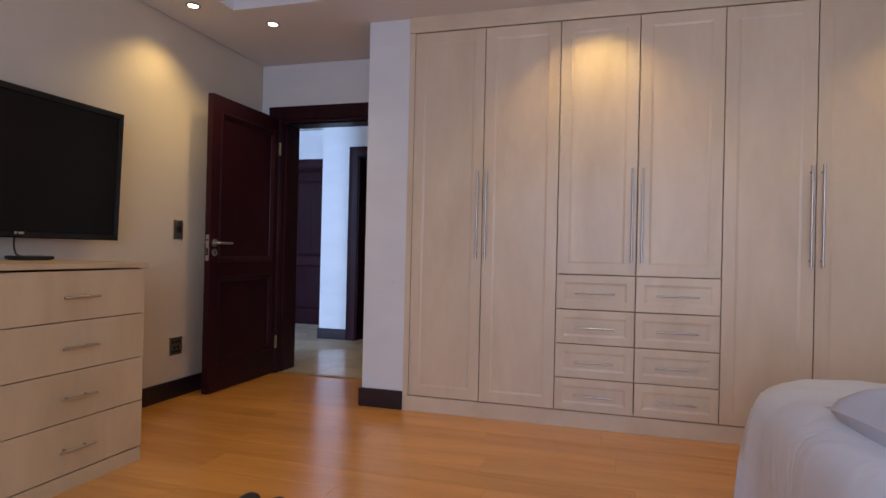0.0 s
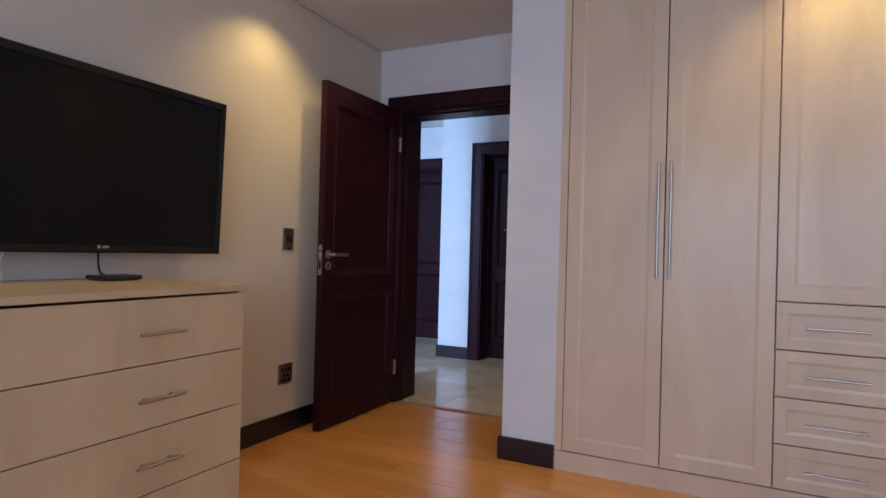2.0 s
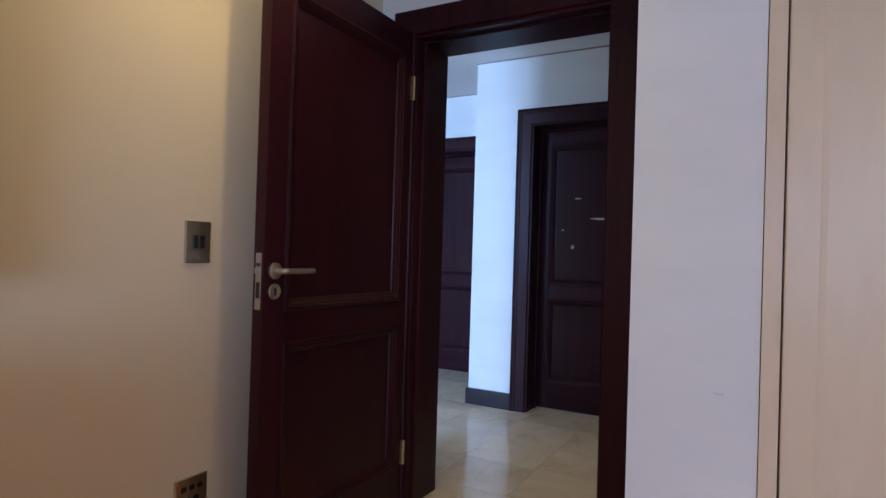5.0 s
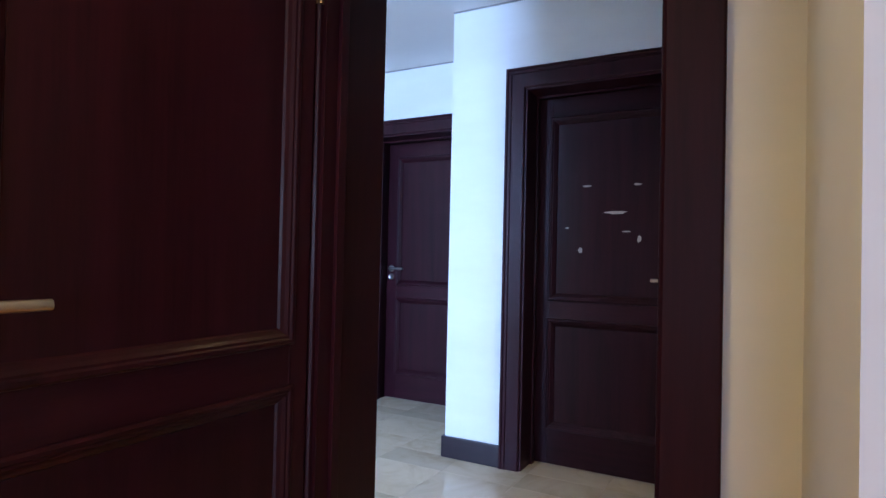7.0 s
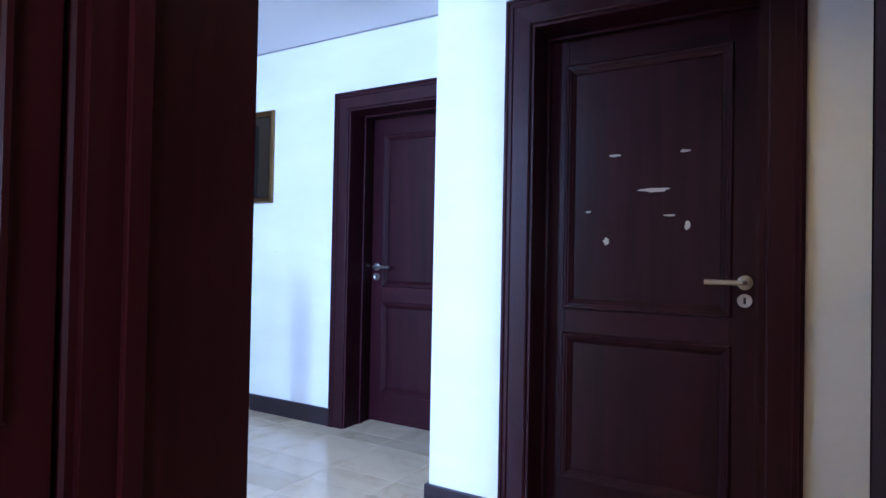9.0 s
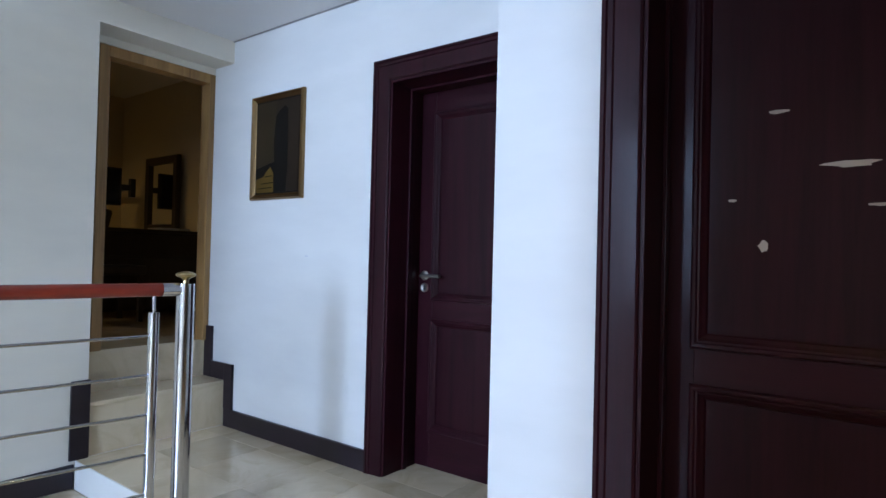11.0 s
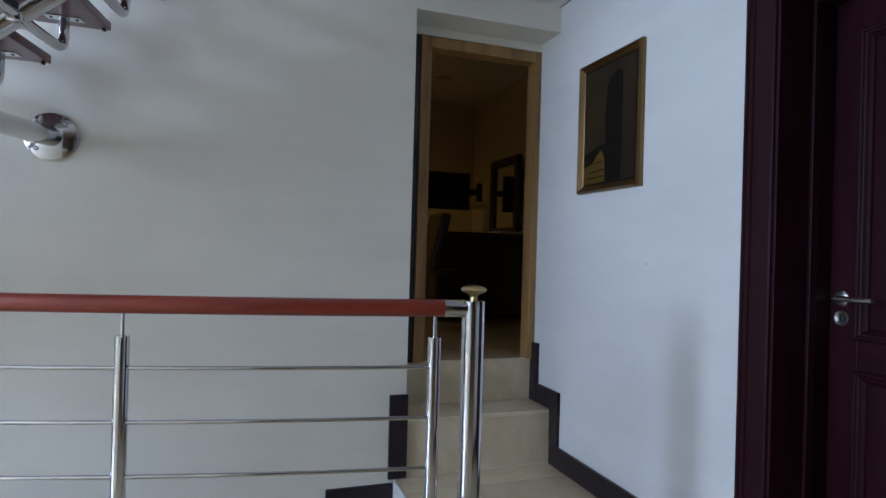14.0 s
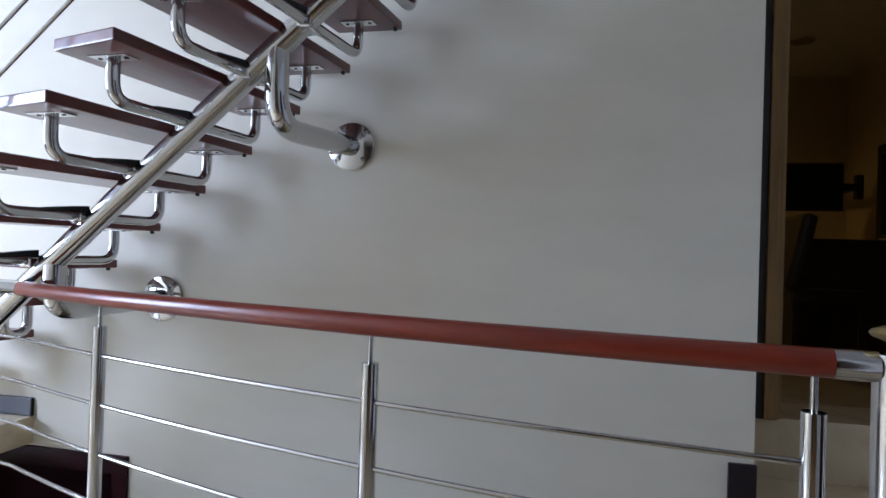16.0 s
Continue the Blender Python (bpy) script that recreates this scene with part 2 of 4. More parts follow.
def turned(profile, axis_point, axis=(0, 0, 1), sides=24, bm=None):
    """A turned piece: (radius, height) pairs round an axis."""
    bm = bm or bmesh.new()
    m = Matrix.Translation(axis_point) @ Vector((0, 0, 1)).rotation_difference(Vector(axis)).to_matrix().to_4x4()
    rings = [[bm.verts.new(m @ Vector((max(r, 1e-4) * math.cos(2 * math.pi * k / sides), max(r, 1e-4) * math.sin(2 * math.pi * k / sides), h))) for k in range(sides)] for r, h in profile]
    for r, s in zip(rings, rings[1:]):
        for k in range(sides):
            bm.faces.new((r[k], r[(k + 1) % sides], s[(k + 1) % sides], s[k]))
    bm.faces.new(rings[0][::-1])
    bm.faces.new(rings[-1])
    return bm


def moulding(u0, u1, v0, v1, profile, place, bm=None, three_sided=False):
    """A mitred moulding round a rectangle u, v. profile: (inset, height) pairs; place(u, v, h) gives the point. three_sided leaves the lower side open."""
    bm = bm or bmesh.new()
    loops = []
    for inset, h in profile:
        low = v0 if three_sided else v0 + inset
        corners = [(u0 + inset, low), (u0 + inset, v1 - inset), (u1 - inset, v1 - inset), (u1 - inset, low)]
        loops.append([bm.verts.new(place(u, v, h)) for u, v in corners])
    for a, b in zip(loops, loops[1:]):
        for k in range(3 if three_sided else 4):
            bm.faces.new((a[k], a[(k + 1) % 4], b[(k + 1) % 4], b[k]))
    if three_sided:
        bm.faces.new([loop[0] for loop in loops])
        bm.faces.new([loop[3] for loop in loops])
    return bm


# ---- plan ----
BED_X1, BED_Y0, BED_H = 5.2, -6.2, 2.475
WALL_T = 0.26
DOOR_L, DOOR_R, DOOR_H = 0.17, 1.032, 2.045
MD_Y, MD_L, MD_R = 1.783, 0.036, 0.876
FD_Y, FD_L, FD_R = 2.512, -1.503, -0.693
COL_X, ST_X = -0.395, -2.889
HALL_H = 2.515
VOID_X = -1.77
NICHE_Y, NICHE_TOP = 1.683, 2.37
HALL_Y0, HALL_X1, UP_H = -3.6, 3.6, 5.2

# ---- bedroom shell ----
structure("bedroom_subfloor", boxes((0, BED_X1, BED_Y0, 0.02, -0.2, -0.012)), GROUT, "screed under the laminate floor", "floor")
structure("wall_tv", boxes((-WALL_T, 0, BED_Y0, 0, -0.2, BED_H + 0.4)), WARM, "warm white painted plaster wall", "wall")
structure("wall_bedroom_door", boxes(
    (-WALL_T, DOOR_L, 0, WALL_T, -0.2, BED_H + 0.4), (DOOR_R, BED_X1, 0, WALL_T, -0.2, BED_H + 0.4), (DOOR_L, DOOR_R, 0, WALL_T, DOOR_H, BED_H + 0.4)),
    WALL, "white painted plaster wall with a doorway", "wall")
structure("wall_nib", boxes((1.236, 1.515, -0.668, 0, 0, BED_H)), WALL, "white plaster nib beside the built-in wardrobes", "wall")
structure("wall_bedroom_side", boxes((BED_X1, BED_X1 + 0.2, BED_Y0, WALL_T, -0.2, BED_H + 0.4)), WALL, "white painted plaster wall", "wall")
structure("wall_bedroom_return", boxes((4.235, BED_X1, -0.676, 0, 0, BED_H)), WALL, "white plaster wall closing the wardrobe recess", "wall")
structure("wall_bedroom_window", boxes(
    (-WALL_T, 1.4, BED_Y0 - 0.2, BED_Y0, -0.2, BED_H + 0.4), (4.4, BED_X1 + 0.2, BED_Y0 - 0.2, BED_Y0, -0.2, BED_H + 0.4),
    (1.4, 4.4, BED_Y0 - 0.2, BED_Y0, -0.2, 0.7), (1.4, 4.4, BED_Y0 - 0.2, BED_Y0, 2.2, BED_H + 0.4)), WALL, "white plaster wall with a wide window opening", "wall")
TRAY_X, TRAY_Y = 0.48, -1.05
structure("ceiling_bedroom", boxes(
    (0.012, TRAY_X, BED_Y0, -0.012, BED_H, BED_H + 0.3), (TRAY_X, BED_X1, TRAY_Y, -0.012, BED_H, BED_H + 0.3),
    (TRAY_X, BED_X1, BED_Y0, TRAY_Y, BED_H + 0.16, BED_H + 0.3)), CEILING, "white ceiling with a raised tray and a shadow gap", "ceiling")
structure("ceiling_shadow_gap", boxes((0, 0.012, BED_Y0, 0, BED_H + 0.012, BED_H + 0.3), (0.012, BED_X1, -0.012, 0, BED_H + 0.012, BED_H + 0.3)), GAP, "dark shadow gap round the ceiling", "trim")


def skirting(name, *rows):
    bm = bmesh.new()
    for row in rows:
        box(*row, 0.004, bm=bm)
    return structure(name, bm, SKIRTING, "dark stained wooden skirting board", "skirting board")


skirting("baseboard_tv_wall", (0.0, 0.018, -1.905, -0.02, 0.0, 0.115), (0.0, 0.018, BED_Y0, -2.76, 0.0, 0.115))
skirting("baseboard_nib", (1.218, 1.515, -0.685, -0.668, 0.0, 0.118), (1.218, 1.236, -0.668, 0.0, 0.0, 0.118))
skirting("baseboard_door_wall", (1.1, 1.212, -0.016, 0.0, 0.0, 0.118))

# ---- hall shell ----
structure("wall_marked_door", boxes(
    (COL_X, MD_L, MD_Y, MD_Y + 0.25, -0.2, HALL_H + 0.3), (MD_R, HALL_X1, MD_Y, MD_Y + 0.25, -0.2, HALL_H + 0.3), (MD_L, MD_R, MD_Y, MD_Y + 0.25, DOOR_H, HALL_H + 0.3),
    (COL_X, COL_X + 0.2, MD_Y + 0.25, FD_Y + 0.3, -0.2, HALL_H + 0.3)), WALL, "white plaster wall corner with a doorway", "wall")
structure("wall_picture", boxes(
    (-3.2, FD_L, FD_Y, FD_Y + 0.3, -0.3, 2.9), (FD_R, COL_X, FD_Y, FD_Y + 0.3, -0.3, 2.9), (FD_L, FD_R, FD_Y, FD_Y + 0.3, DOOR_H, 2.9)),
    WALL, "white plaster wall with a doorway", "wall")
structure("wall_stair", boxes(
    (ST_X - 0.21, ST_X, -0.90, NICHE_Y, -2.8, UP_H), (ST_X - 0.21, ST_X, HALL_Y0, -0.90, 0.185, UP_H), (ST_X - 0.21, ST_X, HALL_Y0, -1.9, -2.8, 0.185),
    (ST_X - 0.21, ST_X, NICHE_Y, FD_Y, NICHE_TOP, UP_H), (ST_X - 0.21, ST_X, NICHE_Y, FD_Y, -2.8, 0.0)), BOUNCE_WALL, "white plaster stairwell wall with a recessed doorway, warm bounce in its colour", "wall")
structure("wall_stair_window", boxes(
    (ST_X - 0.2, -1.42, HALL_Y0 - 0.2, HALL_Y0, -2.8, UP_H), (-0.42, 0, HALL_Y0 - 0.2, HALL_Y0, -2.8, UP_H),
    (-1.42, -0.42, HALL_Y0 - 0.2, HALL_Y0, -2.8, 0.45), (-1.42, -0.42, HALL_Y0 - 0.2, HALL_Y0, 4.2, UP_H)), WALL, "white plaster wall with a tall stair window opening", "wall")
# out of view; tinted to throw warm bounce onto the stair wall
structure("wall_hall_back", boxes((-WALL_T - 0.012, -WALL_T, HALL_Y0, WALL_T + 0.012, -2.8, UP_H)), BOUNCE_WALL, "unseen plaster wall of the landing, tinted for warm bounce", "wall")
structure("wall_hall_end", boxes((HALL_X1, HALL_X1 + 0.2, WALL_T, MD_Y + 0.25, -0.2, HALL_H + 0.3)), WALL, "white plaster wall at the corridor end", "wall")
structure("wall_upper_storey", boxes((ST_X - 0.2, 0, 1.25, 1.45, HALL_H + 0.26, UP_H)), WALL, "white plaster wall of the upper storey", "wall")
structure("ceiling_hall", boxes(
    (ST_X, HALL_X1, 1.25, FD_Y, HALL_H, HALL_H + 0.25), (VOID_X, HALL_X1, WALL_T, 1.25, HALL_H, HALL_H + 0.25), (VOID_X, -WALL_T - 0.012, HALL_Y0, WALL_T, HALL_H, HALL_H + 0.25)),
    CEILING, "white landing ceiling", "ceiling")
structure("ceiling_stairwell", boxes((ST_X - 0.2, 0, HALL_Y0, 1.45, UP_H, UP_H + 0.2)), CEILING, "white stairwell ceiling", "ceiling")
# proud dark strip that paints the shade of the ceiling's shadow gap
structure("ceiling_joint_hall", boxes((ST_X, COL_X, FD_Y - 0.010, FD_Y - 0.001, HALL_H - 0.007, HALL_H - 0.0005), (COL_X, HALL_X1, MD_Y - 0.010, MD_Y - 0.001, HALL_H - 0.007, HALL_H - 0.0005)), GAP, "thin dark strip drawing the shadow gap between wall and ceiling", "trim")
structure("landing_slab", boxes(
    (VOID_X, HALL_X1, WALL_T, FD_Y + 0.3, -0.3, -0.012), (VOID_X, -WALL_T - 0.012, HALL_Y0, WALL_T, -0.3, -0.012), (ST_X, VOID_X, 1.63, FD_Y, -0.3, -0.012),
    (DOOR_L, DOOR_R, 0.02, WALL_T, -0.3, -0.012)), GROUT, "landing slab under the stone tiles", "floor")
structure("floor_lower", boxes((ST_X - 1.5, 0, HALL_Y0, 2.8, -2.9, -2.8)), GROUT, "beige stone floor of the storey below", "floor")
structure("wall_lower_back", boxes((-0.28, -0.27, HALL_Y0, 2.8, -2.8, -0.3), (ST_X, -0.28, 2.5, 2.51, -2.8, -0.3)), WALL, "white plaster wall of the storey below", "wall")

skirting("baseboard_picture_wall", (-2.875, FD_L - 0.095, FD_Y - 0.018, FD_Y, 0.0, 0.112), (FD_R + 0.1, COL_X, FD_Y - 0.018, FD_Y, 0.0, 0.112))
skirting("baseboard_column", (COL_X - 0.016, MD_L - 0.095, MD_Y - 0.017, MD_Y, 0.0, 0.118), (COL_X - 0.016, COL_X, MD_Y, FD_Y - 0.02, 0.0, 0.118))
skirting("baseboard_steps", (-2.88, -2.792, FD_Y - 0.018, FD_Y, 0.112, 0.403), (-3.04, -2.792, FD_Y - 0.0165, FD_Y, 0.294, 0.403), (-3.12, -3.035, FD_Y - 0.018, FD_Y, 0.294, 0.632))
skirting("baseboard_stair_wall", (ST_X, ST_X + 0.018, 1.595, 1.69, 0.0, 0.42), (ST_X, ST_X + 0.018, 1.29, 1.62, -0.145, -0.02), (ST_X, ST_X + 0.018, 1.29, 1.37, -0.32, -0.145),
         (ST_X, ST_X + 0.018, 1.0, 1.30, -0.32, -0.20))


# ---- doors ----
def door_frame(name, left, right, face, side, depth, top=DOOR_H, both=True, lap=0.094):
    """Dark jambs with a stop and moulded architraves. face: the wall's front plane, side: -1 where it looks towards -y."""
    frame_ob = thing(name, ((left + right) / 2, face, 0), "dark mahogany door frame with moulded architrave", "door frame", kind="structure")
    back = face - side * depth
    lo, hi = min(face, back), max(face, back)
    part("jamb", box(left - 0.002, left + 0.024, lo - 0.002, hi + 0.002, 0, top, 0.002), MAHOGANY, frame_ob)
    part("jamb", box(right - 0.024, right + 0.002, lo - 0.002, hi + 0.002, 0, top, 0.002), MAHOGANY, frame_ob)
    part("head", box(left + 0.024, right - 0.024, lo - 0.002, hi + 0.002, top - 0.026, top + 0.002, 0.002), MAHOGANY_FLAT, frame_ob)
    leaf_y = face - side * (0.14 if both else 0.046)
    a, b = sorted((leaf_y, leaf_y - side * 0.03))
    part("stop", box(left + 0.024, left + 0.036, a, b, 0, top - 0.026, 0.002), MAHOGANY, frame_ob)
    part("stop", box(right - 0.036, right - 0.024, a, b, 0, top - 0.026, 0.002), MAHOGANY, frame_ob)
    part("stop", box(left + 0.036, right - 0.036, a, b, top - 0.038, top - 0.026, 0.002), MAHOGANY_FLAT, frame_ob)
    grooved = [(0.0, 0.0), (0.0, 0.024), (0.012, 0.026), (0.016, 0.021), (0.030, 0.021), (0.034, 0.016), (0.100, 0.013), (0.106, 0.009), (0.107, 0.0)]
    plain = [(0.0, 0.0), (0.0, 0.016), (0.004, 0.018), (0.100, 0.016), (0.106, 0.012), (0.107, 0.0)]
    for plane, way in ((face, side), (back, -side)):
        profile = grooved if both else plain
        part("architrave", moulding(left - 0.094, right + lap, 0, top + 0.094, profile, lambda u, v, h, p=plane, w=way: (u, p + w * h, v), three_sided=True), MAHOGANY, frame_ob)
    return frame_ob


def door_leaf(name, width, height, label, handle_side=1, hinge_stile=0.098, mats=(MAHOGANY, MAHOGANY_FLAT)):
    """A two-panel leaf in its own space: x from the hinge, y across its 44 mm, z up; handle_side 1: the handle lies far from the hinge."""
    leaf = thing(name, (0, 0, 0), label, "door")
    t, stile, top_rail, low_rail = 0.044, 0.098, 0.120, 0.20
    s0 = hinge_stile
    mid0, mid1 = 0.78, 0.90
    part("stile", box(0, s0, 0, t, 0, height, 0.002), mats[0], leaf)
    part("stile", box(width - stile, width, 0, t, 0, height, 0.002), mats[0], leaf)
    for z0, z1 in ((0, low_rail), (mid0, mid1), (height - top_rail, height)):
        part("rail", box(s0, width - stile, 0.001, t - 0.001, z0, z1, 0.001), mats[1], leaf)
    for z0, z1 in ((low_rail, mid0), (mid1, height - top_rail)):
        panel = part("panel", box(s0 - 0.004, width - stile + 0.004, 0.014, t - 0.014, z0 - 0.004, z1 + 0.004), mats[0], leaf)
        prof = [(-0.012, 0.0), (-0.010, 0.006), (-0.005, 0.009), (0.002, 0.008), (0.006, 0.004), (0.011, 0.003), (0.018, -0.003), (0.026, -0.008), (0.030, -0.014)]
        for y, w in ((0, -1), (t, 1)):
            part("panel_moulding", moulding(s0, width - stile, z0, z1, prof, lambda u, v, h, p=y, s=w: (u, p + s * h, v)), mats[0], panel)
    hx = width - 0.045 if handle_side > 0 else 0.045
    way = -1 if handle_side > 0 else 1
    for y, w in ((0, -1), (t, 1)):
        lever = part("lever_handle", turned([(0.026, 0), (0.026, 0.006), (0.022, 0.009)], (hx, y, 1.02), (0, w, 0)), NICKEL, leaf, "satin nickel lever handle on a round rose", True)
        part("lever", tube(rounded([(hx, y + w * 0.006, 1.02), (hx, y + w * 0.045, 1.02), (hx + way * 0.13, y + w * 0.045, 1.02)], 0.014), 0.0095), NICKEL, lever, "", True)
        key = part("escutcheon", turned([(0.025, 0), (0.025, 0.005), (0.023, 0.007), (0.017, 0.0065), (0.015, 0.0055), (0.001, 0.0055)], (hx, y, 0.955), (0, w, 0)), NICKEL, leaf, "round satin nickel keyhole escutcheon", True)
        slot = box(hx - 0.0045, hx + 0.0045, *sorted((y + w * 0.0045, y + w * 0.0068)), 0.943, 0.967, 0.001)
        part("keyhole", slot, BLACK, key)
    edge = width if handle_side > 0 else 0
    plate = part("lock_plate", box(edge - 0.003, edge + 0.0015, 0.010, 0.034, 0.90, 1.075, 0.001), NICKEL, leaf, "steel lock plate in the door edge")
    part("latch", box(edge - 0.003, edge + 0.012, 0.015, 0.029, 1.01, 1.03, 0.002), NICKEL, plate)
    for z0, z1 in ((0.935, 0.985), (1.034, 1.044)):
        part("bolt_hole", box(edge - 0.002, edge + 0.0022, 0.014, 0.030, z0, z1), BLACK, plate)
    return leaf


door_frame("door_frame_bedroom", DOOR_L, DOOR_R, 0.0, -1, WALL_T, both=False, lap=0.082)
strike = part("strike_plate", box(DOOR_R - 0.0275, DOOR_R - 0.0235, 0.012, 0.026, 0.992, 1.034, 0.001), NICKEL)
tagged(strike, "steel strike plate let into the dark door frame", "strike plate")
leaf = door_leaf("bedroom_door", 0.804, 2.03, "dark mahogany panelled door standing wide open against the wall", hinge_stile=0.062)
leaf.matrix_world = pose(0.1325, -0.024, 0.008, 0, 0, -90)
for z in (0.25, 1.8):
    hinge = thing("hinge", (0.186, -0.016, z), "brass butt hinge on the door frame", "hinge", "door hinges")
    part("knuckle", tube([(0.186, -0.016, z - 0.05), (0.186, -0.016, z + 0.05)], 0.007, 10), BRASS, hinge, "", True)
    part("flap", box(0.140, 0.180, -0.0235, -0.021, z - 0.05, z + 0.05), BRASS, hinge)

door_frame("door_frame_marked", MD_L, MD_R, MD_Y, -1, 0.25, lap=0.108)
marked = door_leaf("marked_door", 0.808, 2.01, "closed dark mahogany door with torn paper remnants stuck on it")
marked.matrix_world = pose(0.041, 1.97, 0.006)
door_frame("door_frame_far", FD_L, FD_R, FD_Y, -1, 0.30)
far_leaf = door_leaf("far_door", 0.764, 2.01, "closed dark mahogany two-panel door with a steel lever", handle_side=-1)
far_leaf.matrix_world = pose(FD_L + 0.023, 2.76, 0.006)

# torn paper left on the marked door
SCRAPS = [(0.33, 1.52, 0.045, 0.010), (0.485, 1.375, 0.115, 0.016), (0.595, 1.52, 0.035, 0.012), (0.30, 1.175, 0.024, 0.028), (0.545, 1.275, 0.045, 0.009), (0.607, 1.235, 0.020, 0.032), (0.225, 1.295, 0.02, 0.008)]
for n, (x, z, w, h) in enumerate(SCRAPS):
    bm = bmesh.new()
    ring_n = 14
    rng = random.Random(n)
    front = []
    for k in range(ring_n):
        a = 2 * math.pi * k / ring_n
        r = 0.5 * (0.75 + 0.5 * rng.random())
        front.append(bm.verts.new((x + w * r * math.cos(a), 1.9828, z + h * r * math.sin(a))))
    face = bm.faces.new(front)
    back = bmesh.ops.extrude_face_region(bm, geom=[face])
    bmesh.ops.translate(bm, vec=(0, 0.0012, 0), verts=[v for v in back["geom"] if isinstance(v, bmesh.types.BMVert)])
    ob = part("paper_scrap", bm, PAPER)
    tagged(ob, "torn scrap of white paper stuck to the dark door", "paper scrap", "paper scraps on the door")


# ---- wardrobes ----
W_Y = -0.680


def bar_pull(parent, a, b, out, radius=0.0065):
    """A round bar on two posts from a to b, standing off along out."""
    a, b, out = Vector(a), Vector(b), Vector(out)
    d = (b - a).normalized()
    pull = part("handle", tube([a + out, b + out], radius, 12), NICKEL, parent, "satin nickel bar handle", True)
    for p in (a + d * 0.035, b - d * 0.035):
        part("post", tube([p, p + out], radius * 0.8, 10), NICKEL, pull, "", True)


def shaker(name, x0, x1, z0, z1, parent, border=0.065, label=""):
    g = 0.0022
    x0, x1, z0, z1 = x0 + g, x1 - g, z0 + g, z1 - g
    bm = box(x0, x1, W_Y + 0.0062, W_Y + 0.022, z0, z1)
    box(x0 + border, x1 - border, W_Y + 0.0032, W_Y + 0.0064, z0 + border, z1 - border, bm=bm)
    moulding(x0, x1, z0, z1, [(0, -0.006), (0.0005, -0.001), (0.003, 0.0), (border - 0.002, 0.0), (border, -0.0008), (border + 0.012, -0.0034), (border + 0.014, -0.0034)], lambda u, v, h: (u, W_Y - h, v), bm)
    return part(name, bm, BIRCH, parent, label)


def wardrobe(x0, x1, drawers, label):
    w = thing("wardrobe", ((x0 + x1) / 2, -0.35, 0), label, "wardrobe", "built-in wardrobes")
    part("carcass", boxes((x0 + 0.001, x0 + 0.017, W_Y + 0.024, -0.004, 0.095, 2.375), (x1 - 0.017, x1 - 0.001, W_Y + 0.024, -0.004, 0.095, 2.375),
                          (x0 + 0.017, x1 - 0.017, -0.02, -0.004, 0.095, 2.375), (x0 + 0.017, x1 - 0.017, W_Y + 0.024, -0.02, 0.095, 0.111),
                          (x0 + 0.017, x1 - 0.017, W_Y + 0.024, -0.02, 2.359, 2.375)), BIRCH, w)
    mid = (x0 + x1) / 2
    low = 0.889 if drawers else 0.098
    for a, b, s in ((x0, mid, -1), (mid, x1, 1)):
        door = shaker("door", a, b, low, 2.373, w)
        hx = mid + s * 0.027
        bar_pull(door, (hx, W_Y, 0.965), (hx, W_Y, 1.497), (0, -0.034, 0))
        if drawers:
            edges = [0.098, 0.288, 0.486, 0.686, 0.889]
            for z0, z1 in zip(edges, edges[1:]):
                d = shaker("drawer", a, b, z0, z1, w, 0.045)
                c = (a + b) / 2
                bar_pull(d, (c - 0.11, W_Y, (z0 + z1) / 2 - 0.003), (c + 0.11, W_Y, (z0 + z1) / 2 - 0.003), (0, -0.030, 0), 0.005)
    return w


wardrobe(1.555, 2.46, False, "built-in pale birch wardrobe unit with two tall doors")
wardrobe(2.46, 3.345, True, "built-in pale birch wardrobe unit with two doors above eight drawers")
wardrobe(3.345, 4.235, False, "built-in pale birch wardrobe unit with two tall doors")
tagged(part("wardrobe_plinth", box(1.517, 4.235, W_Y + 0.004, W_Y + 0.024, 0.0, 0.094, 0.001), BIRCH_FLAT), "pale birch plinth under the built-in wardrobes", "plinth")
tagged(part("wardrobe_fascia", box(1.517, 4.235, W_Y - 0.004, W_Y + 0.024, 2.377, BED_H, 0.002), BIRCH_FLAT), "pale birch fascia above the built-in wardrobes", "fascia")
tagged(part("wardrobe_filler", box(1.517, 1.553, W_Y + 0.004, W_Y + 0.024, 0.096, 2.375, 0.001), BIRCH), "pale birch filler strip beside the wardrobes", "filler")

# ---- chest of drawers ----
C_X, C_Y0, C_Y1 = 0.679, -2.76, -1.924
chest = thing("chest_of_drawers", (0.36, (C_Y0 + C_Y1) / 2, 0), "pale birch chest with four drawers against the wall", "chest")
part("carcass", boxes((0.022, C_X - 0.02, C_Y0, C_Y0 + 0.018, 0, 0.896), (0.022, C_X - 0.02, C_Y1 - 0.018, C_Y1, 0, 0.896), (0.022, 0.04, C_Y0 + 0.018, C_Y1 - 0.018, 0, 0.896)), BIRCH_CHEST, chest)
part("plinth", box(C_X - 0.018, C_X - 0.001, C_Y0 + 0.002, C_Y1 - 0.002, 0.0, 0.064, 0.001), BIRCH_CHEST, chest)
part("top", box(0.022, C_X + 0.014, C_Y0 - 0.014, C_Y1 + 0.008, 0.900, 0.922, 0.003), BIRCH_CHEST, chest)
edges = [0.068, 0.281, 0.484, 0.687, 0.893]
